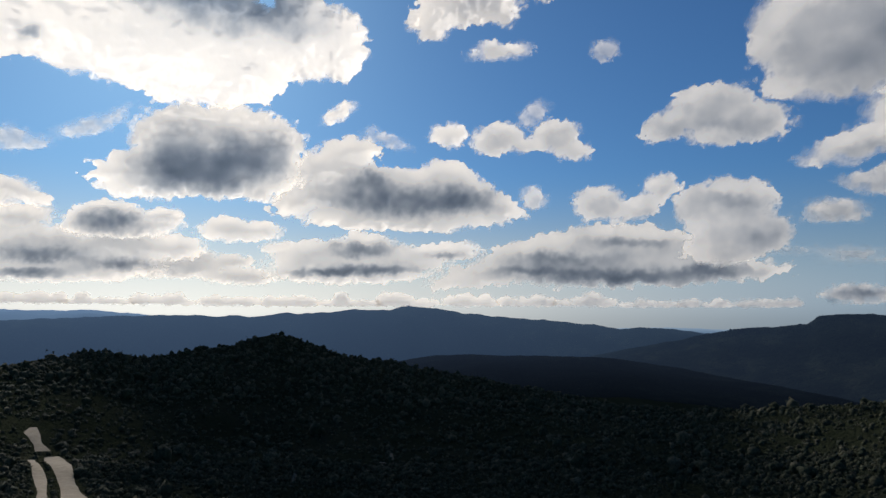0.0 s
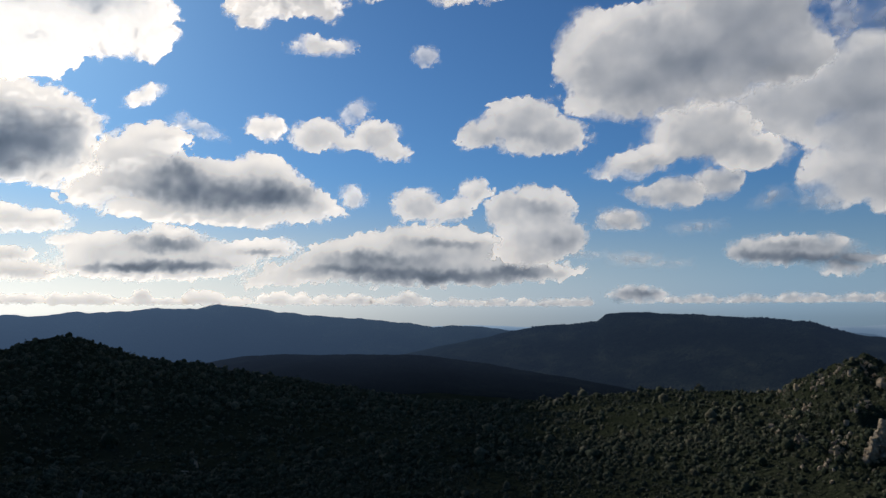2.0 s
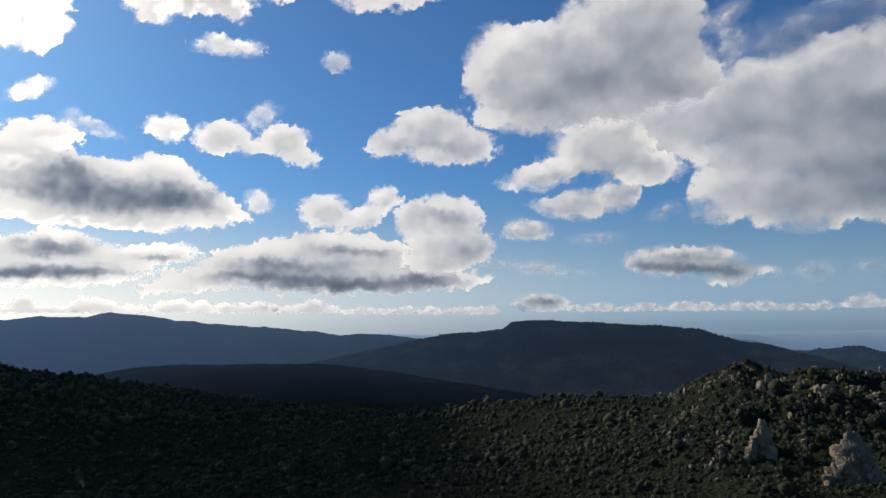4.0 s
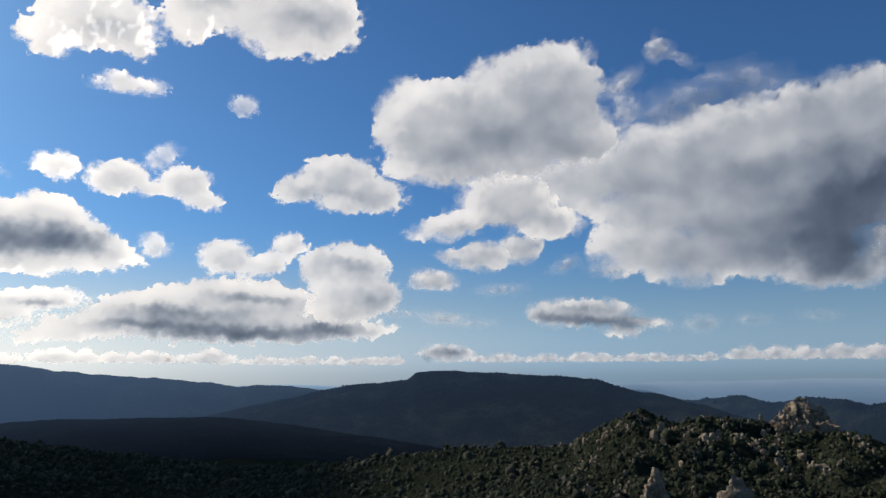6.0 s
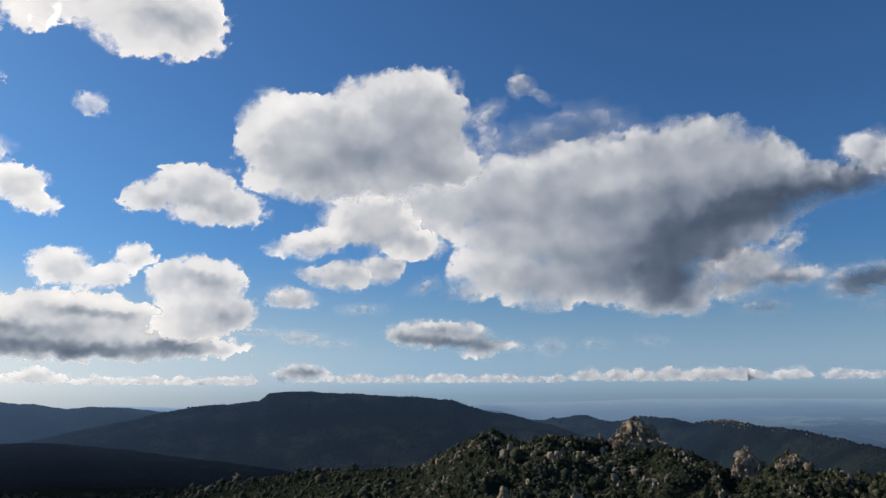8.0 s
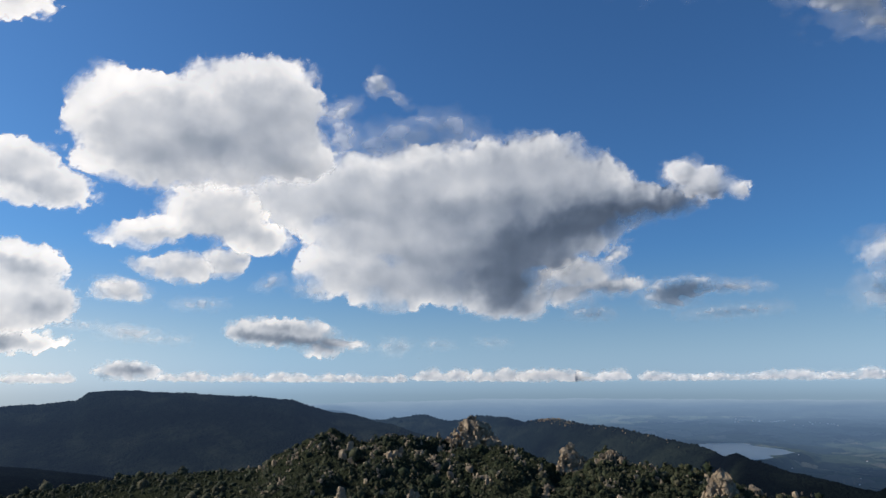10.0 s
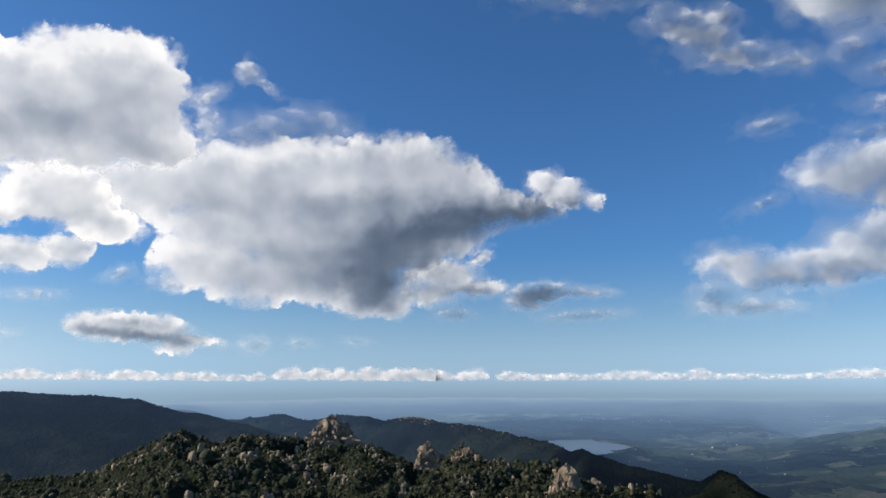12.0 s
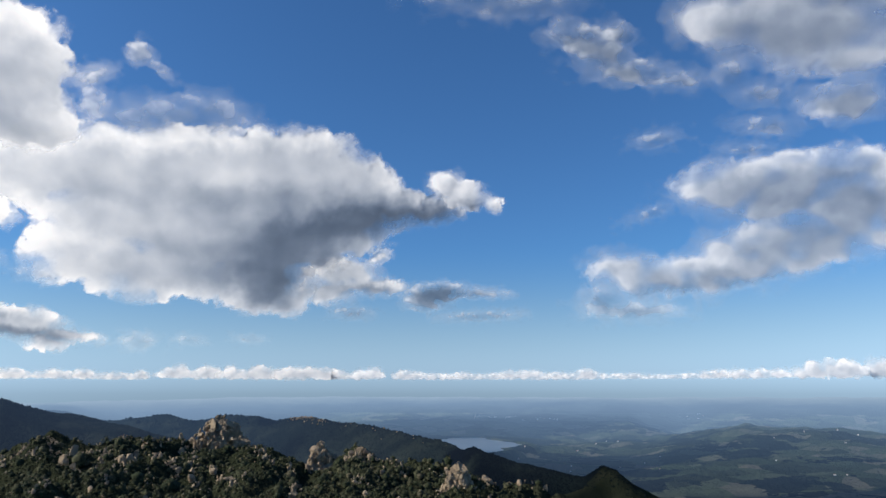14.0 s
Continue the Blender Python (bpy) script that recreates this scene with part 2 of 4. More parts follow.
def grid_faces(rows, cols):
    i = np.arange(rows * cols).reshape(rows, cols)
    return np.stack([i[:-1, :-1], i[:-1, 1:], i[1:, 1:], i[1:, :-1]], -1).reshape(-1, 4)


def part(name, me, parent, label=""):
    ob = new(name, me)
    ob.parent = parent
    return tagged(ob, label)


# ---- the lie of the land: five ranges behind one another ----
# each range: (turn, metres away) and (turn, degrees up to its crest)
NEAR_AWAY = [(-60, 500), (-35, 600), (-14, 700), (4, 650), (14, 560), (25, 520), (40, 430), (47, 400), (60, 400), (70, 340), (80, 290), (99, 260), (130, 250)]
NEAR_UP = [(-60, -5), (-35.8, -4.1), (-33.2, -3.7), (-28.7, -2.95), (-27.4, -2.6), (-24.9, -2.95), (-23.4, -3.2), (-20.8, -2.75), (-17, -2.2), (-15.2, -1.7),
           (-14, -1.45), (-12.9, -1.75), (-10.6, -2.5), (-8.7, -3.1), (-4, -3.7), (-0.2, -4.6), (4.1, -5.5), (10.5, -6.6), (13.8, -7.2), (19.4, -7.4),
           (24.7, -7.1), (29.8, -6.35), (34.5, -5.8), (39.8, -5.9), (42.3, -5.6), (44.8, -4.2), (47.4, -3.5), (49.7, -4.1), (52, -3.55), (54.5, -4.05)]
NEAR_UP += [(57.3, -4.6), (61.5, -4.3), (64, -4.9), (65.8, -6), (68.5, -5.6), (69.8, -4.9), (72.6, -5.8), (75.9, -6.2), (80, -7), (84.5, -8.1), (89, -9.6), (99, -12), (130, -14)]
BAND_AWAY = [(-60, 1300), (20, 1150), (34, 1000), (46, 900), (60, 800), (70, 650), (80, 480), (130, 420)]
BAND_UP = [(-60, -5), (-20, -4.6), (-6.4, -4.2), (-2.9, -3.5), (-0.5, -3.2), (3.7, -3.1), (10.9, -3.15), (15, -3.4), (20.4, -4), (26, -5), (34, -6.3), (46, -7), (70, -9), (130, -14)]
TABLE_AWAY = [(-60, 1800), (50, 1750), (60, 1450), (70, 950), (80, 650), (130, 520)]
TABLE_UP = [(-60, -4), (8, -4), (12.8, -3.1), (19.4, -1.7), (22.3, -1.1), (25.2, -0.72), (28.5, -0.36), (29.2, 0.15), (30.6, 0.32), (36.4, 0.28), (40.8, -0.1), (44.4, -0.45), (45.6, -0.85),
            (49.5, -1.7), (52.5, -2.4), (55.5, -3.2), (59, -3.9), (66, -7), (80, -10), (130, -14)]
RANGE_AWAY = [(-60, 2350), (25, 2350), (36, 2350), (46, 2400), (60, 2000), (72, 1450), (80, 1050), (92, 850), (130, 750)]
RANGE_UP = [(-60, -0.6), (-36.6, -0.5), (-31.3, -0.24), (-25.8, 0), (-22.1, 0.09), (-16.1, -0.04), (-11.6, 0.19), (-6.9, 0.57), (-4.5, 0.6), (-3.1, 0.88), (-1.2, 0.8), (0.8, 0.5),
            (4.1, 0.1), (7, -0.26), (10.3, -0.42), (13, -0.7), (14.9, -0.83), (18.4, -0.81), (19.2, -0.99), (21.8, -1.33), (25, -1.7), (34, -3), (46.9, -2.7)]
RANGE_UP += [(50.4, -2.05), (52.7, -1.85), (55.4, -1.65), (57.3, -2.1), (59.1, -1.8), (61.5, -1.66), (63.3, -2.1), (65.2, -1.87), (67.1, -2), (69.9, -2.4), (72.6, -2.98), (74.8, -3.4),
             (77, -3.8), (78.7, -4.4), (79.6, -4.17), (80.3, -4.6), (82.9, -5.35), (85.2, -5.9), (88.3, -6.5), (89.8, -5.6), (90.9, -6), (92.2, -7.1), (96, -9), (130, -14)]
PLAIN_AWAY = [(-60, 3600), (52, 3600), (62, 3100), (130, 2900)]
PLAIN_UP = [(-60, 0.3), (-35, 0.35), (-28, 0.43), (-26, 0.26), (-22, 0), (-10, -1), (20, -1.2), (44, -1.9), (45.6, -1.35), (46.8, -1.14), (48.1, -1.24), (49.5, -1.7), (52, -2.3),
            (60, -2.9), (75, -3.3), (89, -3.7), (93.5, -3.6), (97, -3.0), (100.7, -2.35), (103, -2.45), (106.6, -2.5), (110, -2.8), (130, -3)]
RIM_AWAY = 4720.0
LAKE_LEVEL = -180.0


def table_at(turn, rows):
    a = np.array(rows, float)
    return np.interp(turn, a[:, 0], a[:, 1])


def lake_bay(turn, away):
    """Below 1 in the lake, more with the way from its shore."""
    x, y = away * np.sin(np.radians(turn)), away * np.cos(np.radians(turn))
    reach = np.maximum(390 - 45 * (turn - 79.8), 150)
    return ((turn - 79.8) / 3.3) ** 2 + ((away - 2510) / reach) ** 2 + 0.5 * fbm(x / 190, y / 190, 57, 4)


def land_height(turn, away):
    """Height of the land at a turn (degrees to the right of +y) and a distance, both arrays."""
    turn, away = np.asarray(turn, float), np.asarray(away, float)
    nodes = [(0 * turn + 0.2, 0 * turn - 47.0), (0 * turn + 110, table_at(turn, [(-60, -44), (20, -46), (60, -44), (90, -50), (130, -60)]))]
    crests = []
    for a_rows, u_rows in ((NEAR_AWAY, NEAR_UP), (BAND_AWAY, BAND_UP), (TABLE_AWAY, TABLE_UP), (RANGE_AWAY, RANGE_UP), (PLAIN_AWAY, PLAIN_UP)):
        a, u = table_at(turn, a_rows), table_at(turn, u_rows)
        crests.append((a, a * np.tan(np.radians(u))))
    mid = 0.56 * crests[0][0]
    nodes.append((mid, mid * np.tan(np.radians(table_at(turn, [(-60, -10), (-35, -9.6), (-14, -10.5), (10, -11), (36, -10.3), (54, -10.2), (70, -12), (100, -17), (130, -19)])))))
    plain = np.clip((turn - 60) / 14, 0, 1)
    for k, (a, z) in enumerate(crests):
        nodes.append((a, z))
        a2, z2 = crests[k + 1] if k < 4 else (0 * turn + RIM_AWAY, RIM_AWAY * np.tan(np.radians(table_at(turn, [(-60, -0.8), (40, -0.8), (60, -0.3), (130, -0.25)]))))
        b = a + (a2 - a) * 0.35
        zb = np.minimum(z, z2) - (35, 50, 60, 40, 10)[k]
        if k == 3:
            b = np.maximum(b * (1 - plain) + plain * 1500, a * 1.15)
            zb = zb * (1 - plain) + plain * b * math.tan(radians(-8.6))
        if k == 4:
            behind = np.clip((turn - 92) / 4, 0, 1)
            zb = zb * (1 - plain) + plain * ((z + (z2 - z) * 0.35) * (1 - behind) + (z - 32) * behind)
        nodes.append((b, zb))
    nodes.append((a2, z2))
    out = nodes[0][1] + 0 * away
    for (a, z), (b, y) in zip(nodes, nodes[1:]):
        s = np.clip((away - a) / np.maximum(b - a, 1), 0, 1)
        s = 0.35 * s + 0.65 * s * s * (3 - 2 * s)
        out = np.where(away >= a, z + (y - z) * s, out)
    x, y = away * np.sin(np.radians(turn)), away * np.cos(np.radians(turn))
    soft = np.clip((away - 60) / 200, 0, 1)
    rough = fbm(x / 90, y / 90, 3, 5) * 2.4 + fbm(x / 420, y / 420, 11, 4) * 4.0 * np.clip(away / 1500 - 0.3, 0, 2)
    far_rough = (fbm(x / 160, y / 160, 23, 5, 0.6)) * np.clip((away - 900) / 1200, 0, 1.6) * 5.5 * np.clip((4600 - away) / 1400, 0, 1)
    rocky = np.clip((turn - 41) / 4, 0, 1) * np.clip((470 - away) / 60, 0, 1) * np.clip((away - 150) / 80, 0, 1)
    crags = (fbm(x / 26, y / 26, 31, 5, 0.55, True) - 0.35) * 7.0 * rocky
    out = out + rough * soft + far_rough + crags
    # the basin of the lake, with its banks a little above the water
    bay = lake_bay(turn, away)
    bank = np.clip(2.6 - bay, 0, 1)
    out = out + bank * np.maximum(LAKE_LEVEL + 2.0 - out, 0) - bank * 0.7 * np.maximum(out - LAKE_LEVEL - 4.0, 0)
    wet = np.clip((1.05 - bay) * 4, 0, 1)
    return out + wet * (LAKE_LEVEL - 5 - out)


def land_sheet(name, turns, away, mat):
    tt, aa = np.meshgrid(turns, away)
    z = land_height(tt, aa)
    v = np.stack([aa * np.sin(np.radians(tt)), aa * np.cos(np.radians(tt)), z], -1).reshape(-1, 3)
    return new(name, mesh_of(name, v, grid_faces(len(away), len(turns))[:, ::-1], mat))


def sight_turns():
    return np.arange(-44, 118.01, 0.17)


near_rings = np.concatenate([np.linspace(0.3, 110, 14), np.geomspace(125, 880, 140)])
far_rings = np.concatenate([np.geomspace(880, 3600, 180), np.linspace(3620, RIM_AWAY, 24)])
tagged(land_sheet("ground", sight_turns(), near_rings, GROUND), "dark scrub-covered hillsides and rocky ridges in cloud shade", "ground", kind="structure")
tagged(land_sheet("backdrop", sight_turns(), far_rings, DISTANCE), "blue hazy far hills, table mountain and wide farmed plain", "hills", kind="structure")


def land_behind():
    # the slopes on the side that the camera never faces
    turns, away = np.arange(118, 316.1, 3.0), np.concatenate([np.linspace(0.3, 110, 6), np.geomspace(150, RIM_AWAY, 26)])
    tt, aa = np.meshgrid(turns, away)
    side = np.clip((tt - 118) / 198, 0, 1)
    z = land_height(0 * tt + 118, aa) * (1 - side) + land_height(0 * tt - 44, aa) * side
    v = np.stack([aa * np.sin(np.radians(tt)), aa * np.cos(np.radians(tt)), z], -1).reshape(-1, 3)
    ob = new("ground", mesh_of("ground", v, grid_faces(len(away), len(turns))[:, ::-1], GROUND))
    tagged(ob, "scrub-covered slopes behind the viewpoint", "ground", kind="structure")


land_behind()


def spot(turn, away, lift=0.0):
    z = float(land_height(np.array([turn]), np.array([away]))[0])
    return Vector((away * math.sin(radians(turn)), away * math.cos(radians(turn)), z + lift))


# ---- clouds ----
cloud_count = 0
RELIEF = 0.03          # how far the single heads stand out


def blurred(grid, cells):
    k = int(round(cells))
    for axis in (0, 1, 0, 1) if k else ():
        pad = [(0, 0), (0, 0)]
        pad[axis] = (k + 1, k)
        run = np.cumsum(np.pad(grid, pad, mode="edge"), axis)
        n = grid.shape[axis]
        grid = (np.take(run, range(2 * k + 1, 2 * k + 1 + n), axis) - np.take(run, range(n), axis)) / (2 * k + 1)
    return grid


def cloud(label, density, soft, lobes, step=None, away=4000, bulge=0.3, flat=1.0, base=None, opaque=0.97, dark=(), rag=1.0):
    """A heap of cloud: lobes are (turn, degrees up, half width, half height, slant); soft is the width of its rim in
    degrees; dark lists spots of painted shade.
    """
    global cloud_count
    cloud_count += 1
    seed = 100 + 13 * cloud_count
    lob = np.array(lobes, float)
    up, turn = lob[:, 1].mean(), lob[:, 0].mean()
    c = math.cos(radians(up))
    # clouds turned farther from the sun start with a dimmer colour
    base = base or 0.12 + 0.36 * float(np.clip((turn - 2) / 30, 0, 1))
    apart = math.degrees(math.acos(math.sin(radians(up)) * sun_way.z + c * (math.cos(radians(turn)) * sun_way.y + math.sin(radians(turn)) * sun_way.x)))
    u0, v0, ru, rv, slant = (lob[:, 0] - turn) * c, lob[:, 1] - up, lob[:, 2], lob[:, 3], np.radians(lob[:, 4])
    calm = float(np.clip((turn - 22) / 20, 0, 1)) + 0.6 * float(np.clip((turn - 78) / 10, 0, 1))
    soft, rag = soft * (1.0 + 0.45 * calm), rag * (1.05 - 0.4 * calm)
    small = np.minimum(ru, rv)
    feat = float(np.clip(np.median(small) * 0.8, 0.22, 1.7))
    step = step or float(np.clip(feat / 8.5, 0.07, 0.12))
    edge = 0.6 * feat + soft
    us = np.arange((u0 - ru - edge).min(), (u0 + ru + edge).max(), step)
    vs = np.arange((v0 - np.maximum(rv, ru * np.abs(np.sin(slant))) - edge).min(), (v0 + np.maximum(rv, ru * np.abs(np.sin(slant))) + edge).max(), step)
    uu, vv = np.meshgrid(us, vs)
    wx, wy = uu + turn * c, vv + up

    def swirl(size, seed, octaves):
        return fbm(wx / size, wy / size, seed, octaves, 0.55), fbm(wx / size + 40, wy / size - 30, seed + 50, octaves, 0.55)

    def inside(x, y, blend):
        """Degrees inwards from the rim of the joined lobes."""
        total = 0.0
        for a, b, p, q, g in zip(u0, v0, ru, rv, slant):
            dx, dy = (x - a) * math.cos(g) + (y - b) * math.sin(g), (y - b) * math.cos(g) - (x - a) * math.sin(g)
            d = np.sqrt((dx / p) ** 2 + np.where(dy < 0, flat, 1.0) * (dy / q) ** 2)
            total = total + np.exp(np.clip((1 - d) * min(p, q) / blend, -40, 40))
        return np.log(total + 1e-12) * blend
    sx, sy = swirl(1.3 * feat, seed, 3)
    tx, ty = swirl(0.4 * feat, seed + 7, 4)
    wu, wv = uu + feat * (0.32 * sx + 0.1 * tx), vv + feat * (0.26 * sy + 0.1 * ty)
    body = inside(wu, wv, 0.16 * feat)
    # round heads with narrow creases between them, then fine tatters
    heads = fbm(wx / (1.05 * feat) + 0.25 * tx, wy / (0.95 * feat) + 0.25 * ty, seed + 3, 4, 0.5, True) - 0.62
    tatters = fbm(wx / (0.5 * feat), wy / (0.42 * feat), seed + 11, 5, 0.62)
    drift = fbm(wx / (2.2 * feat), wy / (1.6 * feat), seed + 17, 2)
    rim = body + rag * feat * (0.3 * heads + (0.11 - 0.03 * calm) * tatters) + 0.1 * feat
    wide = 1.5 * soft * (1 + 0.8 * np.clip(1.8 * drift, -0.8, 1.4))
    cover = np.clip(rim / wide + 0.3, -3, 3)
    bumps = blurred(heads, 0.12 * feat / step)
    # the side away from the sun is made the deep one, which paints it darker
    lee = 0.3 * math.sin(radians(turn - SUN_TURN)) * min(np.median(ru), 1.5 * np.median(rv))
    core = np.clip(inside(wu - lee, wv + 0.25 * np.median(rv), 0.3 * feat) / (1.15 * feat) + 0.08 * heads, 0, 1)
    core = core * core * (3 - 2 * core)
    # hand-placed spots darken the colour where the heap looks shaded
    deep = 0.0
    for a, b, p, q, g, much in dark:
        g = radians(g)
        dx, dy = wu - (a - turn) * c, wv - b + up
        dx, dy = dx * math.cos(g) + dy * math.sin(g), dy * math.cos(g) - dx * math.sin(g)
        deep = deep + much * np.exp(-1.1 * ((dx / p) ** 2 + (dy / q) ** 2))
    deep = np.minimum(deep, 1.9) * (1 + 0.3 * drift + (0.6 - 0.4 * min(calm, 1.0)) * bumps)
    metre = away * radians(feat)
    # a heap seen at right angles to the sun stands a little askew to it
    askew = (0.42 if apart < 92 else -0.42) * float(np.clip(1 - abs(apart - 92) / 38, 0, 1)) ** 0.5
    swell = np.sqrt(np.clip(body / feat, 0, 2.2) + 0.06)
    rise = -askew * away * np.radians(uu) + metre * (bulge * swell + RELIEF * bumps)
    aa, tt = np.radians(vv + up), np.radians(uu / c + turn)
    r = away - rise
    verts = np.stack([r * np.sin(tt) * np.cos(aa), r * np.cos(tt) * np.cos(aa), r * np.sin(aa)], -1).reshape(-1, 3)
    faces = grid_faces(len(vs), len(us))
    cover = cover.ravel()
    faces = faces[(cover[faces] > -0.4).any(1)]
    used, back = np.unique(faces, return_inverse=True)
    me = mesh_of("cloud", verts[used], back.reshape(-1, 4), CLOUD)
    dimming = np.clip(base * (1 + 0.35 * drift + 0.4 * bumps) + (1.0 + 0.6 * calm) * density * core + deep, 0.02, 4)
    for name, values in (("cover", cover[used]), ("shade_depth", dimming.ravel()[used]), ("fray", np.full(len(used), 0.5 - 0.15 * calm)), ("opaque", np.full(len(used), opaque))):
        me.attributes.new(name, "FLOAT", "POINT").data.foreach_set("value", values.astype(np.float32))
    return tagged(new("cloud", me), label, "cloud", "clouds in the sky")


# last two lobes, mostly above the view, are added to shade the near hill
cloud("large sunlit cumulus cloud, blinding white with grey top", 0.1, 0.3, [(-34.0, 20.6, 3.0, 2.3, 14), (-29.2, 20.9, 5.3, 2.9, -2), (-22.2, 20.8, 6.0, 4.0, -2), (-17.7, 19.4, 3.9, 2.4, 6), (-12.6, 22.7, 5.3, 3.2, 5), (-9.7, 22.3, 2.7, 2.5, 4), (-20.6, 25.2, 3.9, 2.2, 4), (-21.7, 26.6, 1.7, 2.0, 0)], dark=[(-17.0, 25.2, 5.0, 2.0, -0, 1.5), (-21.6, 26.2, 4.8, 2.4, 10, 1.2), (-32.9, 20.3, 0.6, 0.5, 13, 0.7)], opaque=0.92, away=3300)
cloud("great white cumulus cloud with feathery upper rim", 0.22, 0.4, [(28.9, 21.3, 3.5, 3.5, 3), (33.0, 21.0, 6.2, 4.2, 9), (39.2, 23.2, 5.5, 4.3, 7), (42.8, 24.0, 2.6, 3.3, -2), (32.0, 18.1, 5.3, 1.8, 2), (43.2, 20.2, 3.4, 2.6, -2), (37.1, 19.4, 5.8, 2.6, -0)], dark=[(36.1, 19.9, 7.2, 1.8, 12, 0.5), (43.2, 19.1, 2.4, 1.4, -2, 0.3), (40.2, 23.4, 2.8, 1.2, 9, 0.25)], base=0.36, away=2500)
cloud("white cumulus cloud with soft ragged base", 0.22, 0.32, [(37.1, 14.7, 4.1, 2.1, -0), (32.6, 12.8, 4.2, 1.1, 13), (40.6, 12.8, 2.9, 1.4, -1), (36.6, 15.9, 2.7, 1.4, 0)], dark=[(37.1, 12.8, 4.4, 0.6, 5, 0.35)], base=0.36, away=2909)
cloud("huge grey and white cumulus cloud with shaded side", 0.22, 0.5, [(43.0, 16.4, 4.3, 2.5, 6), (48.0, 17.1, 6.4, 3.0, 10), (55.8, 17.5, 9.0, 3.6, 7), (63.9, 18.1, 7.2, 3.6, -5), (68.9, 17.3, 4.3, 2.6, -17), (52.0, 14.0, 7.5, 3.1, 3), (58.9, 13.3, 8.7, 3.6, 1), (49.4, 10.1, 4.8, 2.0, 2), (46.5, 11.4, 2.1, 1.4, 3), (54.1, 9.3, 6.1, 2.1, 1), (60.9, 9.4, 4.8, 2.5, 0), (62.6, 7.8, 2.8, 1.5, 0), (65.8, 13.3, 6.3, 2.8, 11), (71.3, 15.3, 4.3, 1.6, 6), (76.0, 15.7, 3.0, 1.2, 5), (63.9, 20.6, 2.4, 1.1, -0), (66.2, 20.8, 1.9, 1.0, -1), (58.8, 19.8, 2.9, 1.2, 1), (68.2, 19.5, 2.1, 1.2, -2)], dark=[(64.6, 11.6, 4.4, 2.7, 18, 1.3), (67.8, 14.2, 5.8, 1.6, 13, 1.2), (62.1, 9.0, 2.9, 1.9, 0, 0.9), (72.1, 14.8, 4.0, 1.1, 6, 1.3), (75.9, 15.1, 2.5, 0.8, 5, 1.3), (58.3, 15.9, 9.1, 1.1, 4, 0.35), (56.0, 10.3, 5.2, 1.9, 1, 0.35), (59.9, 13.3, 5.8, 2.4, 21, 0.35)], away=3688)
cloud("backlit cumulus cloud with dark grey core and white rim", 0.25, 0.22, [(-18.8, 13.5, 6.1, 3.4, 5), (-23.4, 11.1, 4.5, 1.9, 5), (-21.9, 14.3, 3.3, 2.2, 6), (-15.6, 13.5, 3.6, 3.0, 4), (-26.3, 11.0, 1.8, 1.2, 6), (-16.9, 10.9, 4.4, 1.4, 4), (-20.2, 16.0, 3.8, 1.0, 6)], dark=[(-21.6, 11.5, 3.1, 1.5, 5, 1.2), (-22.3, 13.3, 1.7, 2.0, 6, 1.1), (-16.1, 13.2, 2.9, 1.5, 4, 1.3), (-18.5, 11.9, 3.5, 1.8, 4, 1.1)], away=3853)
cloud("long backlit cumulus cloud with dark grey base", 0.25, 0.22, [(-8.1, 13.9, 2.4, 1.3, 2), (-10.2, 12.2, 3.5, 1.8, 12), (-11.6, 10.0, 3.0, 1.2, 17), (-5.1, 10.4, 7.2, 2.4, -7), (0.8, 10.7, 4.1, 2.0, -15), (4.2, 9.4, 2.6, 1.3, -10), (-4.1, 8.5, 8.2, 1.2, -1), (0.0, 12.2, 2.3, 1.1, 0)], dark=[(-4.1, 9.9, 5.0, 1.2, -2, 1.3), (-6.1, 11.4, 1.8, 1.0, 1, 0.9), (1.5, 10.1, 2.8, 1.0, -0, 1.2)], away=4326)
cloud("small white cumulus puff", 0.23, 0.3, [(0.5, 15.5, 1.67, 0.94, 0)], away=3929)
cloud("small white ragged puff", 0.23, 0.3, [(-9.1, 17.1, 1.50, 0.64, 32)], away=3571)
cloud("pair of small white cumulus puffs", 0.3, 0.25, [(4.7, 15.1, 2.4, 1.3, 9), (9.8, 15.3, 2.0, 1.4, -2), (11.2, 14.0, 1.66, 0.70, -3), (7.1, 14.6, 1.89, 0.66, -2)], away=4124)
cloud("thin pale wisp of cloud", 0.3, 0.5, [(7.9, 17.2, 1.28, 0.84, 38)], opaque=0.6, away=3551)
cloud("thin pale wisp of cloud", 0.3, 0.5, [(-4.9, 15.0, 1.79, 0.57, -18), (-6.3, 15.5, 0.47, 0.65, 2)], opaque=0.6, away=3992)
cloud("thin pale wisp of cloud", 0.3, 0.5, [(14.0, 21.8, 1.06, 0.87, -5)], opaque=0.6, away=2827)
cloud("thin pale wisp of cloud", 0.3, 0.5, [(-28.4, 14.3, 2.13, 0.65, 24), (-26.7, 15.3, 1.08, 0.39, 43)], opaque=0.6, away=4090)
cloud("thin pale wisp of cloud", 0.3, 0.5, [(-33.5, 12.7, 1.19, 0.88, 9), (-32.0, 12.6, 0.98, 0.53, 8)], opaque=0.6, away=4300)
cloud("small white ragged cloud", 0.27, 0.35, [(5.0, 22.2, 2.58, 0.62, 3), (4.2, 22.5, 1.02, 0.71, -1)], away=2761)
cloud("small white cumulus puff", 0.27, 0.3, [(-33.4, 9.0, 1.7, 1.0, 6), (-31.8, 8.6, 1.23, 0.58, -12)], away=4208)
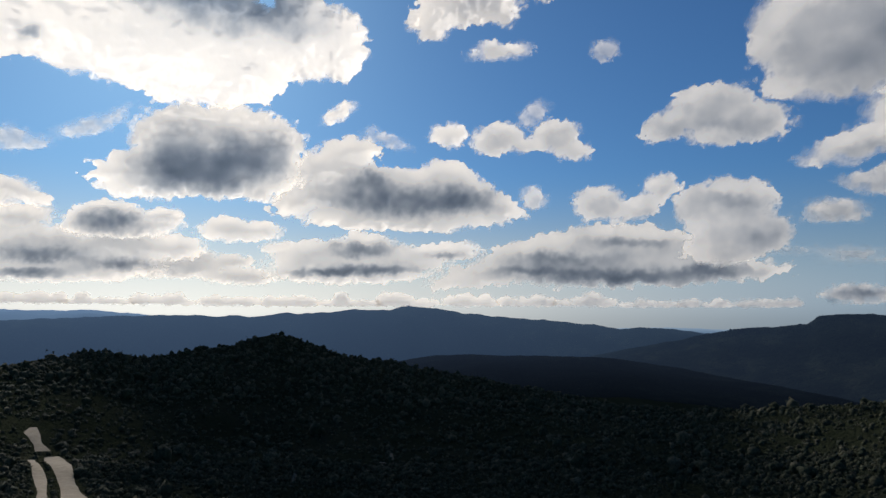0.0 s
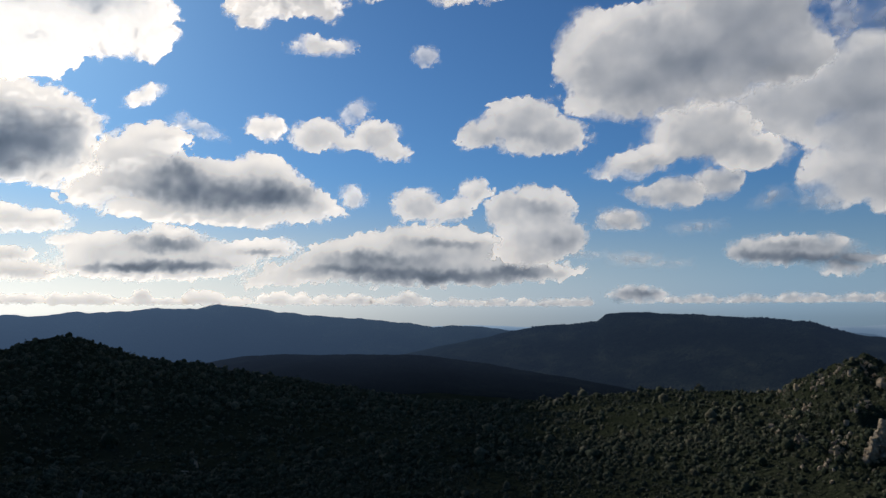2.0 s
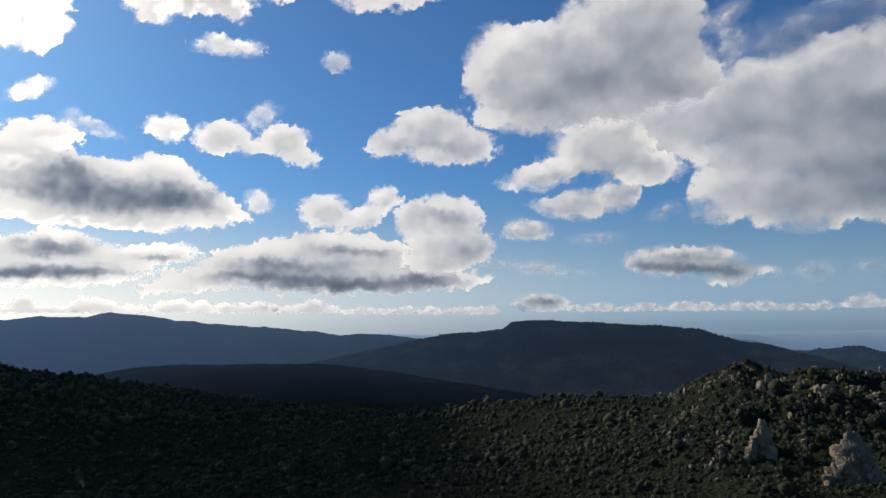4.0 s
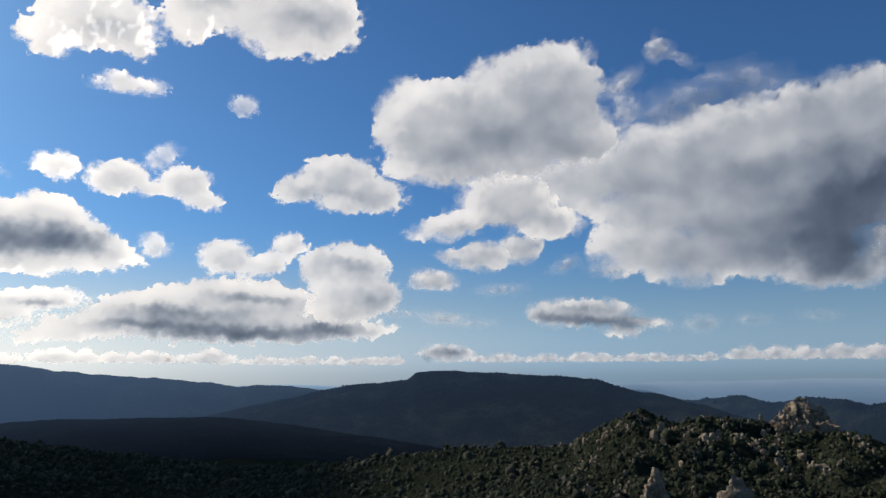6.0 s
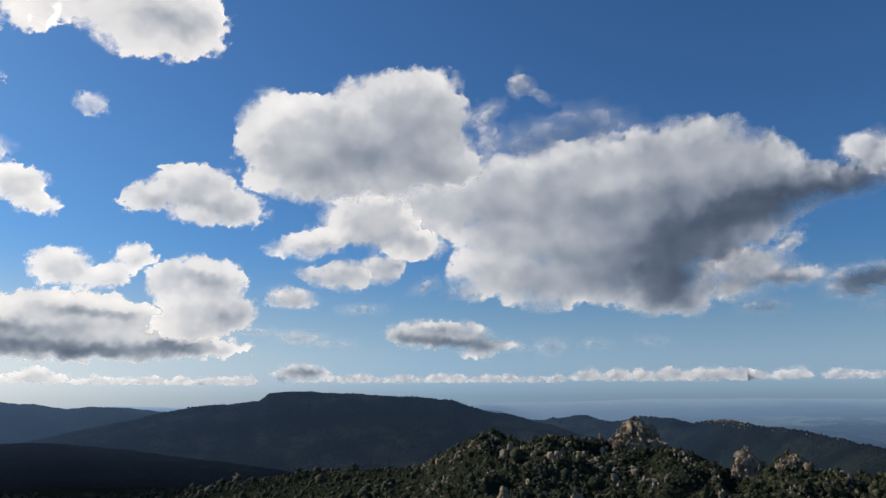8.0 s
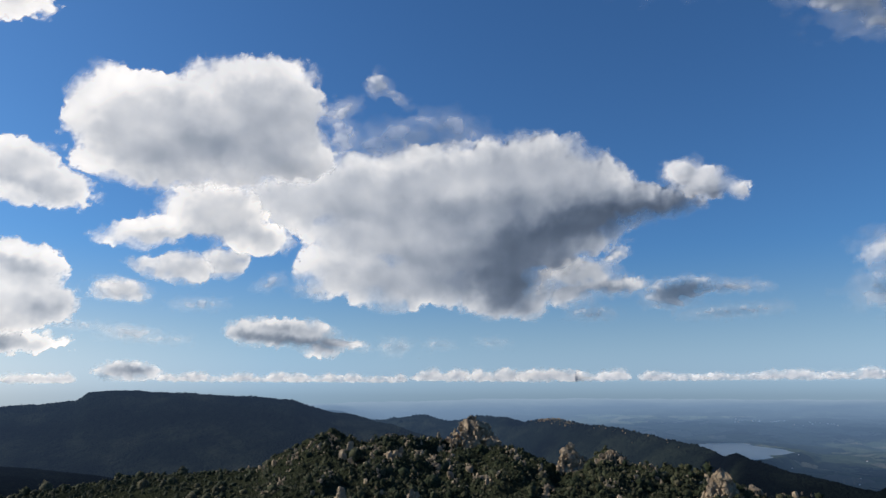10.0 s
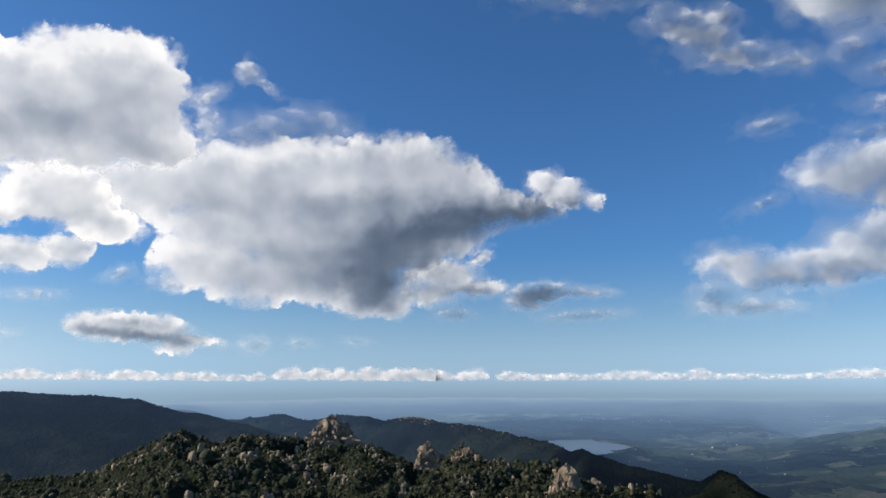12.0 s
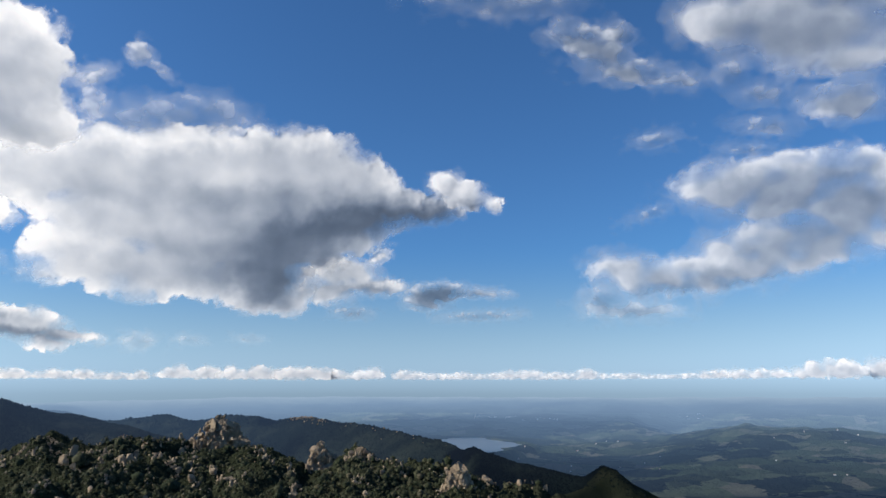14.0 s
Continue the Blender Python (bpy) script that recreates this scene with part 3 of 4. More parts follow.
cloud("low grey and white cumulus cloud", 0.4, 0.2, [(-26.9, 7.5, 2.8, 1.4, 4), (-28.4, 6.9, 1.58, 0.77, 4), (-22.9, 7.8, 1.57, 0.80, 4), (-25.3, 6.9, 3.77, 0.79, 4)], dark=[(-26.7, 7.2, 2.0, 0.8, 4, 1.2)], away=4090)
cloud("low white cumulus cloud", 0.3, 0.2, [(-17.2, 6.9, 3.27, 0.83, 2), (-18.1, 7.4, 1.53, 0.83, 3), (-15.3, 7.1, 1.53, 0.75, 2)], away=4208)
cloud("low bank of grey and white cumulus cloud", 0.4, 0.22, [(-32.8, 7.1, 2.4, 1.0, 5), (-31.6, 5.1, 4.1, 1.6, 3), (-26.4, 5.4, 5.1, 1.6, 3), (-21.7, 5.4, 2.0, 1.0, 2), (-29.3, 3.5, 6.3, 1.0, 2)], dark=[(-30.9, 4.5, 2.5, 0.5, 3, 1.2), (-25.9, 4.0, 2.4, 0.4, 2, 1.1), (-32.2, 3.1, 2.1, 0.3, 2, 1)], away=4300)
cloud("low bank of grey and white cumulus cloud", 0.4, 0.22, [(-22.3, 3.9, 4.98, 0.90, 2), (-16.7, 3.3, 3.33, 0.69, 1), (-17.6, 4.5, 1.98, 0.55, 2), (-20.6, 4.7, 2.12, 0.73, 2)], away=4680)
cloud("low bank of grey and white cumulus cloud", 0.3, 0.2, [(-7.0, 5.8, 3.2, 1.3, 1), (-10.8, 4.8, 3.7, 1.6, 1), (0.3, 5.6, 3.15, 0.77, 5), (-4.1, 4.9, 4.3, 1.2, 1), (-7.9, 3.8, 6.6, 1.0, 1), (-13.7, 5.7, 1.74, 0.61, 2)], dark=[(-7.0, 5.7, 2.6, 0.6, 1, 1), (-6.2, 4.0, 3.8, 0.4, 1, 1.3), (-10.0, 3.7, 2.8, 0.3, 1, 1.2), (0.3, 5.3, 1.9, 0.3, 0, 0.7)], away=4326)
cloud("long low cumulus cloud with blue-grey base", 0.3, 0.22, [(8.0, 5.1, 5.2, 1.7, 8), (14.6, 5.8, 6.4, 2.0, -1), (19.0, 5.0, 4.8, 1.8, -1), (13.6, 3.9, 11.0, 1.3, -1), (22.8, 4.0, 4.32, 0.89, -1), (3.2, 3.6, 4.3, 1.0, 10)], dark=[(10.4, 4.8, 4.0, 0.6, -1, 1.1), (15.4, 3.4, 6.3, 0.6, -1, 1.5), (8.5, 3.9, 3.8, 0.4, -0, 1.1), (22.0, 3.8, 2.9, 0.4, -1, 1.1), (15.9, 6.2, 2.7, 0.4, -2, 0.7)], away=4680)
cloud("tall white cumulus tower", 0.25, 0.28, [(23.4, 9.1, 3.4, 2.0, -4), (23.7, 6.8, 3.3, 2.0, -3), (25.8, 6.9, 1.9, 1.7, -3), (20.9, 9.1, 1.7, 1.4, -3), (22.4, 5.3, 2.5, 1.0, -2)], dark=[(23.8, 9.3, 2.0, 0.6, -4, 0.5), (25.7, 6.1, 1.2, 0.9, -3, 0.5)], away=4208)
cloud("thin pale streak of cloud", 0.3, 0.5, [(27.4, 5.2, 2.10, 0.30, -2)], opaque=0.55, away=4326)
cloud("pair of small white cumulus puffs", 0.27, 0.3, [(13.3, 9.5, 2.2, 1.4, -2), (18.4, 10.7, 1.3, 1.1, -3), (16.5, 9.1, 2.32, 0.93, 24)], away=4090)
cloud("small pale cumulus puff", 0.23, 0.45, [(7.8, 10.1, 1.0, 1.0, -1)], opaque=0.8, away=4300)
cloud("small pale cumulus puff", 0.25, 0.4, [(30.4, 8.1, 1.74, 0.84, -4), (29.3, 7.8, 0.81, 0.51, -4)], opaque=0.85, away=4562)
cloud("thin pale streak of cloud", 0.3, 0.7, [(31.5, 4.7, 1.41, 0.50, -3)], opaque=0.55, away=4326)
cloud("white cumulus cloud with ragged upper rim", 0.25, 0.28, [(22.6, 16.5, 3.2, 2.0, -6), (18.9, 15.6, 2.3, 1.2, 18), (25.3, 15.4, 2.9, 1.5, -15), (22.8, 14.5, 2.54, 0.87, -6)], dark=[(22.8, 15.1, 3.3, 0.6, -6, 0.35)], base=0.36, away=3929)
cloud("pale heads of cumulus just above the hills", 0.25, 0.25, [(31.5, 1.9, 1.83, 0.74, -1), (32.7, 1.8, 1.37, 0.65, -1), (30.8, 1.7, 1.43, 0.41, -1)], dark=[(31.9, 1.9, 1.4, 0.3, -1, 0.7)], away=4326)
cloud("feathery wisp at the rim of a great cumulus", 0.2, 0.7, [(46.6, 23.6, 1.74, 0.65, 21), (47.6, 21.7, 1.0, 1.4, -4)], opaque=0.5, base=0.5, away=2696)
cloud("small white cumulus puff", 0.2, 0.32, [(34.6, 10.1, 2.2, 1.2, 10), (32.2, 10.0, 1.25, 0.58, 1), (36.1, 9.8, 1.2, 1.0, 0)], away=4090)
cloud("small white cumulus puff", 0.2, 0.32, [(38.1, 10.6, 1.9, 1.2, -0), (39.1, 11.2, 1.21, 0.73, -0)], away=4300)
cloud("small white cumulus puff", 0.22, 0.4, [(30.8, 8.0, 1.81, 0.81, 1), (31.8, 7.6, 0.96, 0.43, 1)], opaque=0.85, away=4300)
cloud("thin pale wisp of cloud", 0.35, 0.6, [(42.0, 9.2, 1.16, 0.53, 24)], opaque=0.55, away=4326)
cloud("thin pale wisp of cloud", 0.35, 0.6, [(36.4, 7.2, 1.74, 0.38, 3)], opaque=0.55, away=4300)
cloud("thin pale wisp of cloud", 0.35, 0.6, [(31.6, 4.8, 1.81, 0.43, 0), (34.2, 4.3, 1.43, 0.28, 0)], opaque=0.5, away=4444)
cloud("thin pale wisp of cloud", 0.35, 0.6, [(45.9, 8.6, 1.80, 0.52, -1)], opaque=0.55, away=4300)
cloud("thin pale wisp of cloud", 0.35, 0.6, [(52.6, 4.0, 1.25, 0.64, -1)], opaque=0.5, away=4300)
cloud("thin pale wisp of cloud", 0.35, 0.6, [(56.3, 4.2, 0.94, 0.36, -2)], opaque=0.4, away=4300)
cloud("thin pale wisp of cloud", 0.35, 0.6, [(60.9, 4.4, 0.97, 0.31, -2)], opaque=0.4, away=4300)
cloud("thin pale wisp of cloud", 0.35, 0.6, [(49.2, 3.9, 0.92, 0.23, -1)], opaque=0.35, away=4283)
cloud("small low cumulus cloud with grey base", 0.2, 0.25, [(41.9, 5.1, 3.2, 1.2, -1), (44.8, 5.1, 2.7, 1.1, -1), (46.5, 3.7, 1.49, 0.70, -1), (47.8, 4.3, 2.08, 0.37, -6)], dark=[(44.0, 4.4, 3.8, 0.4, -7, 1.1), (40.2, 4.7, 1.2, 0.4, -0, 0.5), (47.1, 4.4, 1.3, 0.4, -1, 0.9), (42.9, 5.4, 1.9, 0.3, -1, 0.4)], away=4444)
cloud("broken white cumulus cloud with soft underside", 0.2, 0.4, [(17.6, 29.6, 5.4, 3.0, 10), (20.3, 29.4, 3.4, 2.8, 8), (18.7, 27.4, 3.4, 1.3, 9), (15.2, 30.1, 3.7, 2.5, 11), (18.7, 33.9, 5.8, 2.8, 11), (9.9, 28.4, 2.9, 1.8, 14), (9.2, 27.2, 1.5, 1.1, 14), (11.9, 30.3, 2.3, 1.8, 13), (3.0, 26.6, 2.9, 2.1, 17), (4.9, 25.8, 1.6, 1.4, 15), (1.0, 26.7, 2.6, 2.2, 18), (6.1, 31.7, 6.1, 2.2, 17), (-0.9, 24.7, 1.9, 1.5, 18)], dark=[(19.1, 29.0, 3.4, 1.1, 9, 0.4), (2.9, 26.1, 2.0, 0.7, 17, 0.35), (10.3, 29.1, 2.3, 0.6, 14, 0.25)], away=2200)
cloud("ragged grey lower tail of a cumulus cloud", 0.3, 0.45, [(68.0, 10.1, 3.1, 1.3, 4), (70.9, 9.0, 2.75, 0.77, -1), (66.8, 8.5, 2.4, 1.1, -1)], dark=[(70.2, 8.7, 2.9, 0.4, -1, 0.8)], base=0.5, away=4090)
cloud("small pale ragged puff", 0.2, 0.5, [(71.5, 11.5, 1.05, 0.57, 29)], away=4090)
cloud("small white cumulus puff", 0.2, 0.35, [(77.2, 17.7, 1.5, 1.2, -4), (79.0, 16.8, 1.8, 1.3, -20), (81.4, 16.1, 0.98, 0.63, -26)], dark=[(79.1, 16.0, 1.8, 0.4, -15, 0.6)], away=3619)
cloud("thin grey veil of cloud behind a cumulus", 0.5, 0.9, [(54.2, 21.7, 5.6, 1.5, 3), (56.2, 22.8, 2.4, 1.1, 3), (50.7, 21.0, 2.8, 1.2, 4)], opaque=0.42, base=0.6, away=2823)
cloud("small white wisp of cloud", 0.35, 0.5, [(50.6, 26.0, 0.97, 0.91, -25), (52.0, 25.3, 1.25, 0.37, -31)], opaque=0.65, away=2436)
cloud("thin pale wisp of cloud", 0.35, 0.6, [(47.6, 23.7, 1.55, 0.53, 36)], opaque=0.5, away=2612)
cloud("small dark ragged cloud", 0.6, 0.45, [(76.2, 8.4, 2.7, 1.0, 6), (79.5, 8.5, 3.12, 0.46, -3), (75.3, 7.6, 1.61, 0.66, -2)], dark=[(76.5, 8.3, 2.1, 0.6, 3, 1.2)], base=0.7, opaque=0.85, away=4300)
cloud("thin grey streak of cloud", 0.5, 0.6, [(80.1, 6.5, 3.45, 0.41, 2)], base=0.8, opaque=0.6, away=4444)
cloud("thin grey streak of cloud", 0.5, 0.6, [(69.2, 6.7, 1.72, 0.52, -1)], base=0.8, opaque=0.55, away=4283)
cloud("large soft grey and white cloud", 0.25, 0.8, [(106.8, 27.3, 7.5, 2.8, -20), (102.2, 28.5, 3.9, 1.8, -13), (108.9, 24.4, 3.9, 1.2, -14), (110.4, 30.1, 7.6, 3.3, -18)], dark=[(108.0, 26.4, 5.1, 1.2, -15, 0.35)], opaque=0.9, base=0.8, away=2268)
cloud("torn grey and white cloud", 0.4, 0.8, [(90.8, 28.3, 3.6, 1.4, -33), (88.6, 29.3, 2.15, 0.78, -6), (93.6, 26.1, 3.5, 1.0, -12), (97.6, 25.0, 1.90, 0.61, -9), (92.9, 29.0, 1.22, 0.94, -8)], opaque=0.85, base=0.85, away=2271)
cloud("small grey ragged cloud", 0.4, 0.8, [(109.6, 21.1, 2.8, 1.4, -13), (110.5, 21.8, 1.7, 1.0, -14)], opaque=0.85, base=0.85, away=2871)
cloud("small grey ragged cloud", 0.4, 0.9, [(103.8, 22.9, 1.87, 0.92, -11), (101.9, 24.8, 1.2, 1.1, -11)], opaque=0.5, base=0.85, away=2597)
cloud("thin grey wisp of cloud", 0.35, 0.8, [(104.2, 20.4, 2.14, 0.72, -10)], opaque=0.55, base=0.85, away=3012)
cloud("thin grey wisp of cloud", 0.35, 0.8, [(95.6, 20.5, 1.64, 0.59, 4)], opaque=0.55, base=0.85, away=2998)
cloud("thin grey wisp of cloud", 0.35, 0.8, [(102.6, 18.8, 1.79, 0.48, -9)], opaque=0.55, base=0.85, away=3258)
cloud("thin grey wisp of cloud", 0.35, 0.8, [(94.7, 14.6, 1.68, 0.42, 16)], opaque=0.55, base=0.85, away=3853)
cloud("broad soft grey cloud with white lower edge", 0.3, 0.8, [(103.9, 15.8, 5.8, 2.5, -2), (108.7, 16.3, 3.9, 1.7, 2), (100.8, 16.2, 3.9, 1.7, -7), (109.8, 13.7, 3.5, 2.5, -9), (106.6, 11.6, 5.9, 2.2, 3), (100.1, 9.7, 6.8, 1.6, 5), (102.3, 11.1, 4.0, 1.6, -5), (94.8, 9.3, 4.8, 1.4, -6), (92.4, 10.5, 2.7, 1.0, -3), (113.9, 13.0, 3.5, 3.1, -10)], dark=[(105.3, 13.4, 5.7, 1.7, 2, 0.5), (110.0, 14.9, 2.8, 1.2, -9, 0.3), (98.7, 8.5, 6.3, 0.4, 3, 0.4)], opaque=0.92, base=0.72, away=4382)
cloud("thin grey streak of cloud", 0.5, 0.8, [(92.7, 6.8, 3.80, 0.79, -2), (90.2, 7.7, 1.7, 1.1, -2)], opaque=0.6, base=0.7, away=3617)
cloud("thin pale veil of cloud", 0.3, 1, [(83.4, 32.2, 5.2, 1.2, -3), (78.9, 33.5, 4.1, 1.3, -1)], opaque=0.4, base=0.85, away=2498)


def cloud_row(label, first, last, low, high, seed, density=0.6):
    """A long row of small far cumulus heads on one level base."""
    rs = random.Random(seed)
    at, lobes = first, []
    while at < last:
        w = rs.uniform(0.5, 1.1)
        h = rs.uniform(0.35, 1.0) * (high - low)
        lobes.append((round(at, 2), low + h * 0.3, w, h * 0.7, 0))
        at += w * rs.uniform(0.6, 1.1)
    return cloud(label, density, 0.2, lobes, 0.06, 4780, flat=4.0, bulge=0.1)


for k, (first, last, low, high, dens) in enumerate([
        (-38, -20, 0.9, 2.0, 0.3), (-19.4, 0, 0.9, 2.2, 0.3), (0.6, 15, 1.0, 2.2, 0.3), (15.6, 28.4, 0.9, 1.7, 0.2),
        (34.4, 54, 1.1, 1.9, 0.15), (54.6, 72.5, 1.2, 2.3, 0.15), (73.2, 91, 1.2, 2.1, 0.15), (91.6, 104, 1.2, 1.9, 0.15), (104.8, 114, 1.2, 2.8, 0.2)]):
    pieces = max(1, round((last - first) / 4.5))
    for i in range(pieces):
        wide = (last - first) / pieces
        cloud_row("distant row of small white cumulus heads", first + i * wide, first + (i + 0.85) * wide, low, high, 40 + 10 * k + i, dens)

# ---- scrub ----
def ico(subdiv):
    bm = bmesh.new()
    bmesh.ops.create_icosphere(bm, subdivisions=subdiv, radius=1.0)
    bm.verts.index_update()
    v = np.array([p.co[:] for p in bm.verts])
    f = np.array([[p.index for p in q.verts] for q in bm.faces])
    bm.free()
    return v, f


def bush_shapes(count, leaves, seed, fine=2):
    """Templates of a bush: a lumpy rounded dome, with leafy sprays that break its outline."""
    v, f = ico(fine)
    keep = f[(v[f][:, :, 2] > (-0.6 if leaves else -0.8)).all(1)]
    used, back = np.unique(keep, return_inverse=True)
    v, f = v[used], back.reshape(-1, 3)
    rs = np.random.RandomState(seed)
    shapes = []
    for _ in range(count):
        bumps = rs.randn(7, 3)
        bumps[:, 2] = np.abs(bumps[:, 2])
        bumps /= np.linalg.norm(bumps, axis=1)[:, None]

        def radius(d):
            return 0.7 + 0.36 * np.clip((d @ bumps.T - 0.55) * 2.2, 0, 1).max(1)
        dome = 0.86 * v * (radius(v) * (1 + 0.14 * rs.randn(len(v))))[:, None]
        d = rs.randn(leaves, 3)
        d[:, 2] = np.abs(d[:, 2])
        d /= np.linalg.norm(d, axis=1)[:, None]
        mid = d * (radius(d) * rs.uniform(0.8, 1.1, leaves))[:, None]
        a = np.cross(d, rs.randn(leaves, 3))
        a /= np.linalg.norm(a, axis=1)[:, None]
        b = np.cross(d, a) * 0.6 + d * 0.8
        size = rs.uniform(0.09, 0.2, leaves)[:, None]
        tri = np.stack([mid - a * size - b * size, mid + a * size - b * size, mid + b * size], 1).reshape(-1, 3)
        shapes.append(np.concatenate([dome, tri]))
    return shapes, np.concatenate([f, len(v) + np.arange(leaves * 3).reshape(-1, 3)])


def scatter(name, label, turns, aways, sizes, seed, leaves=24, tall=1.0, mat=None):
    rs = np.random.RandomState(seed)
    shapes, f = bush_shapes(14, leaves, seed, 2 if leaves > 20 else 1)
    z = land_height(turns, aways)
    n, m = len(turns), len(shapes[0])
    pick = rs.randint(0, len(shapes), n)
    base = np.stack(shapes)[pick]
    ang = rs.rand(n) * 2 * np.pi
    c, s = np.cos(ang)[:, None], np.sin(ang)[:, None]
    x = (base[:, :, 0] * c - base[:, :, 1] * s) * sizes[:, None] + (aways * np.sin(np.radians(turns)))[:, None]
    y = (base[:, :, 0] * s + base[:, :, 1] * c) * sizes[:, None] + (aways * np.cos(np.radians(turns)))[:, None]
    h = (base[:, :, 2] + 0.25) * (sizes * tall * (0.8 + 0.5 * rs.rand(n)))[:, None] + (z - 0.2 - (0.0 if leaves else 0.4) * sizes)[:, None]
    verts = np.stack([x, y, h], -1).reshape(-1, 3)
    faces = (f[None] + (np.arange(n) * m)[:, None, None]).reshape(-1, 3)
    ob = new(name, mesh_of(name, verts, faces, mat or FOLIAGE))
    return tagged(ob, label, "bushes", kind="stuff")


def on_track(turns, aways):
    """True where the dirt track lies, so that no bush stands on it."""
    hit = np.zeros(len(turns), bool)
    for line, width in TRACKS:
        pts = np.array(line, float)
        mid = np.interp(aways, pts[:, 1], pts[:, 0])
        hit |= (np.abs(turns - mid) < np.degrees((width * 0.5 + 1.2) / aways)) & (aways > pts[0, 1]) & (aways < pts[-1, 1])
    return hit


TRACKS = [([(-27.6, 205), (-28.1, 228), (-28.7, 278), (-29.3, 320), (-29.6, 344)], 6.6), ([(-30.2, 356), (-30.6, 370), (-31.0, 392), (-30.9, 402)], 5.0),
          ([(-30.1, 225), (-30.1, 247), (-30.25, 275), (-30.6, 300), (-30.9, 334)], 3.2)]


def scrub():
    rs = np.random.RandomState(5)
    for label, n, low, high, first, last, size, leaves in (
            ("dense dark evergreen scrub and low oaks on the slopes", 34000, 165, 310, -40, 80, -0.22, 16),
            ("dense dark evergreen scrub on the farther slopes", 36000, 300, 660, -42, 92, -0.08, 8),
            ("low evergreen scrub between the granite of the ridge", 7000, 200, 420, 42, 92, -0.25, 14)):
        turns = rs.uniform(first, last, n)
        aways = np.sqrt(rs.uniform(low ** 2, high ** 2, n))
        x, y = aways * np.sin(np.radians(turns)), aways * np.cos(np.radians(turns))
        keep = (aways < table_at(turns, NEAR_AWAY) + 12) & ~on_track(turns, aways)
        keep &= rs.rand(n) < 0.9 + perlin(x / 30, y / 30, 77)
        turns, aways = turns[keep], aways[keep]
        sizes = np.exp(rs.normal(size, 0.5, len(turns))) * np.where(turns > 43, 0.8, 1.0) * np.clip(aways / 290, 0.65, 1)
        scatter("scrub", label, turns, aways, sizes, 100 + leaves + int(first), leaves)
    n = 5000
    turns, aways = rs.uniform(-44, 30, n), rs.uniform(480, 760, n)
    keep = aways < table_at(turns, NEAR_AWAY) + 15
    scatter("scrub", "dark tree cover on the shaded hill", turns[keep], aways[keep], np.exp(rs.normal(0.7, 0.35, keep.sum())), 8, 4)
    # the rim of the table mountain and the crest of the far ridges carry low woods
    # they glow with the same painted haze as the far land
    n = 2600
    turns = rs.uniform(20, 47, n)
    aways = table_at(turns, TABLE_AWAY) + rs.uniform(-70, 6, n)
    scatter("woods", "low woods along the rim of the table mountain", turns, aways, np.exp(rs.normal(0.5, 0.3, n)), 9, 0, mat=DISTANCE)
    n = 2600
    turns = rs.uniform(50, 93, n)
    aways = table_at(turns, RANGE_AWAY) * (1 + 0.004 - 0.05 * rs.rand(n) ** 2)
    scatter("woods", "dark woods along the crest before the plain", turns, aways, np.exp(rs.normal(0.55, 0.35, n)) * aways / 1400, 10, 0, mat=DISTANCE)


scrub()


# ---- granite ----
def boulder_meshes(count, subdiv, seed):
    v, f = ico(subdiv)
    made = []
    rs = np.random.RandomState(seed)
    for k in range(count):
        w = v.copy()
        # joints cut the stone into blunt upright blocks
        for _ in range(16):
            d = rs.randn(3) * (1, 1, 0.6)
            d /= np.linalg.norm(d)
            over = np.clip(w @ d - rs.uniform(0.42, 0.72), 0, None)
            w = w - over[:, None] * d
        w *= (1 + 0.02 * rs.randn(len(v)))[:, None]
        made.append(mesh_of("boulder", w, f, GRANITE, False))
    return made


BLOCKS, STONES = boulder_meshes(9, 3, 41), boulder_meshes(8, 2, 43)


def set_stone(ob, place, size, rs, tall=1.3, tip=0.35):
    ob.location = place
    # the joints of the rock run one way, so most blocks are slabs on edge
    ob.rotation_euler = (rs.uniform(-tip, tip), rs.uniform(-tip, tip), rs.gauss(0.6, 0.5))
    ob.scale = (size * rs.uniform(0.6, 1.0), size * rs.uniform(0.9, 1.5), size * rs.uniform(0.9, tall))
    return ob


def tor(label, turn, away, half_width, height, count, seed, lean=0.0, foot_drop=1.0):
    """A castle of stacked granite blocks on the ridge; half_width and height in metres."""
    rs = random.Random(seed)
    top = new("granite_tor")
    top.location = spot(turn, away, -foot_drop)
    tagged(top, label, "rock outcrop", "granite tors on the ridge")
    side = Vector((math.cos(radians(turn)), -math.sin(radians(turn)), 0))
    ahead = Vector((math.sin(radians(turn)), math.cos(radians(turn)), 0))
    full = height + foot_drop
    # a few great blocks make the body, smaller ones the broken outside
    for k in range(count):
        great = k < count // 5
        h = rs.random() * (0.8 if great else 1.0)
        spread = max(0.12, 1 - h ** 1.5) * (0.8 if great else 1.0)
        size = min(full * rs.uniform(0.1, 0.19), half_width * 0.3) if great else min(full, 14) * rs.uniform(0.045, 0.105)
        u = rs.uniform(-1, 1) * half_width * spread + lean * h * half_width
        w = rs.uniform(-1, 0.6) * half_width * 0.55 * spread
        set_stone(part("boulder", BLOCKS[rs.randrange(len(BLOCKS))] if great else STONES[rs.randrange(len(STONES))], top), side * u + ahead * w + Vector((0, 0, h * full * 0.9)), size, rs, 1.8)
    return top


tor("broad sunlit granite tor of stacked warm blocks", 59.2, 398, 19.0, 18.5, 300, 1, -0.05, 2.0)
tor("pointed tan granite tor above dark scrub", 67.2, 333, 9.5, 14.5, 240, 2, -0.1, 2.0)
tor("low broken granite outcrop beside the pointed tor", 70.2, 328, 10.5, 6.0, 160, 3, 0.0, 2.0)
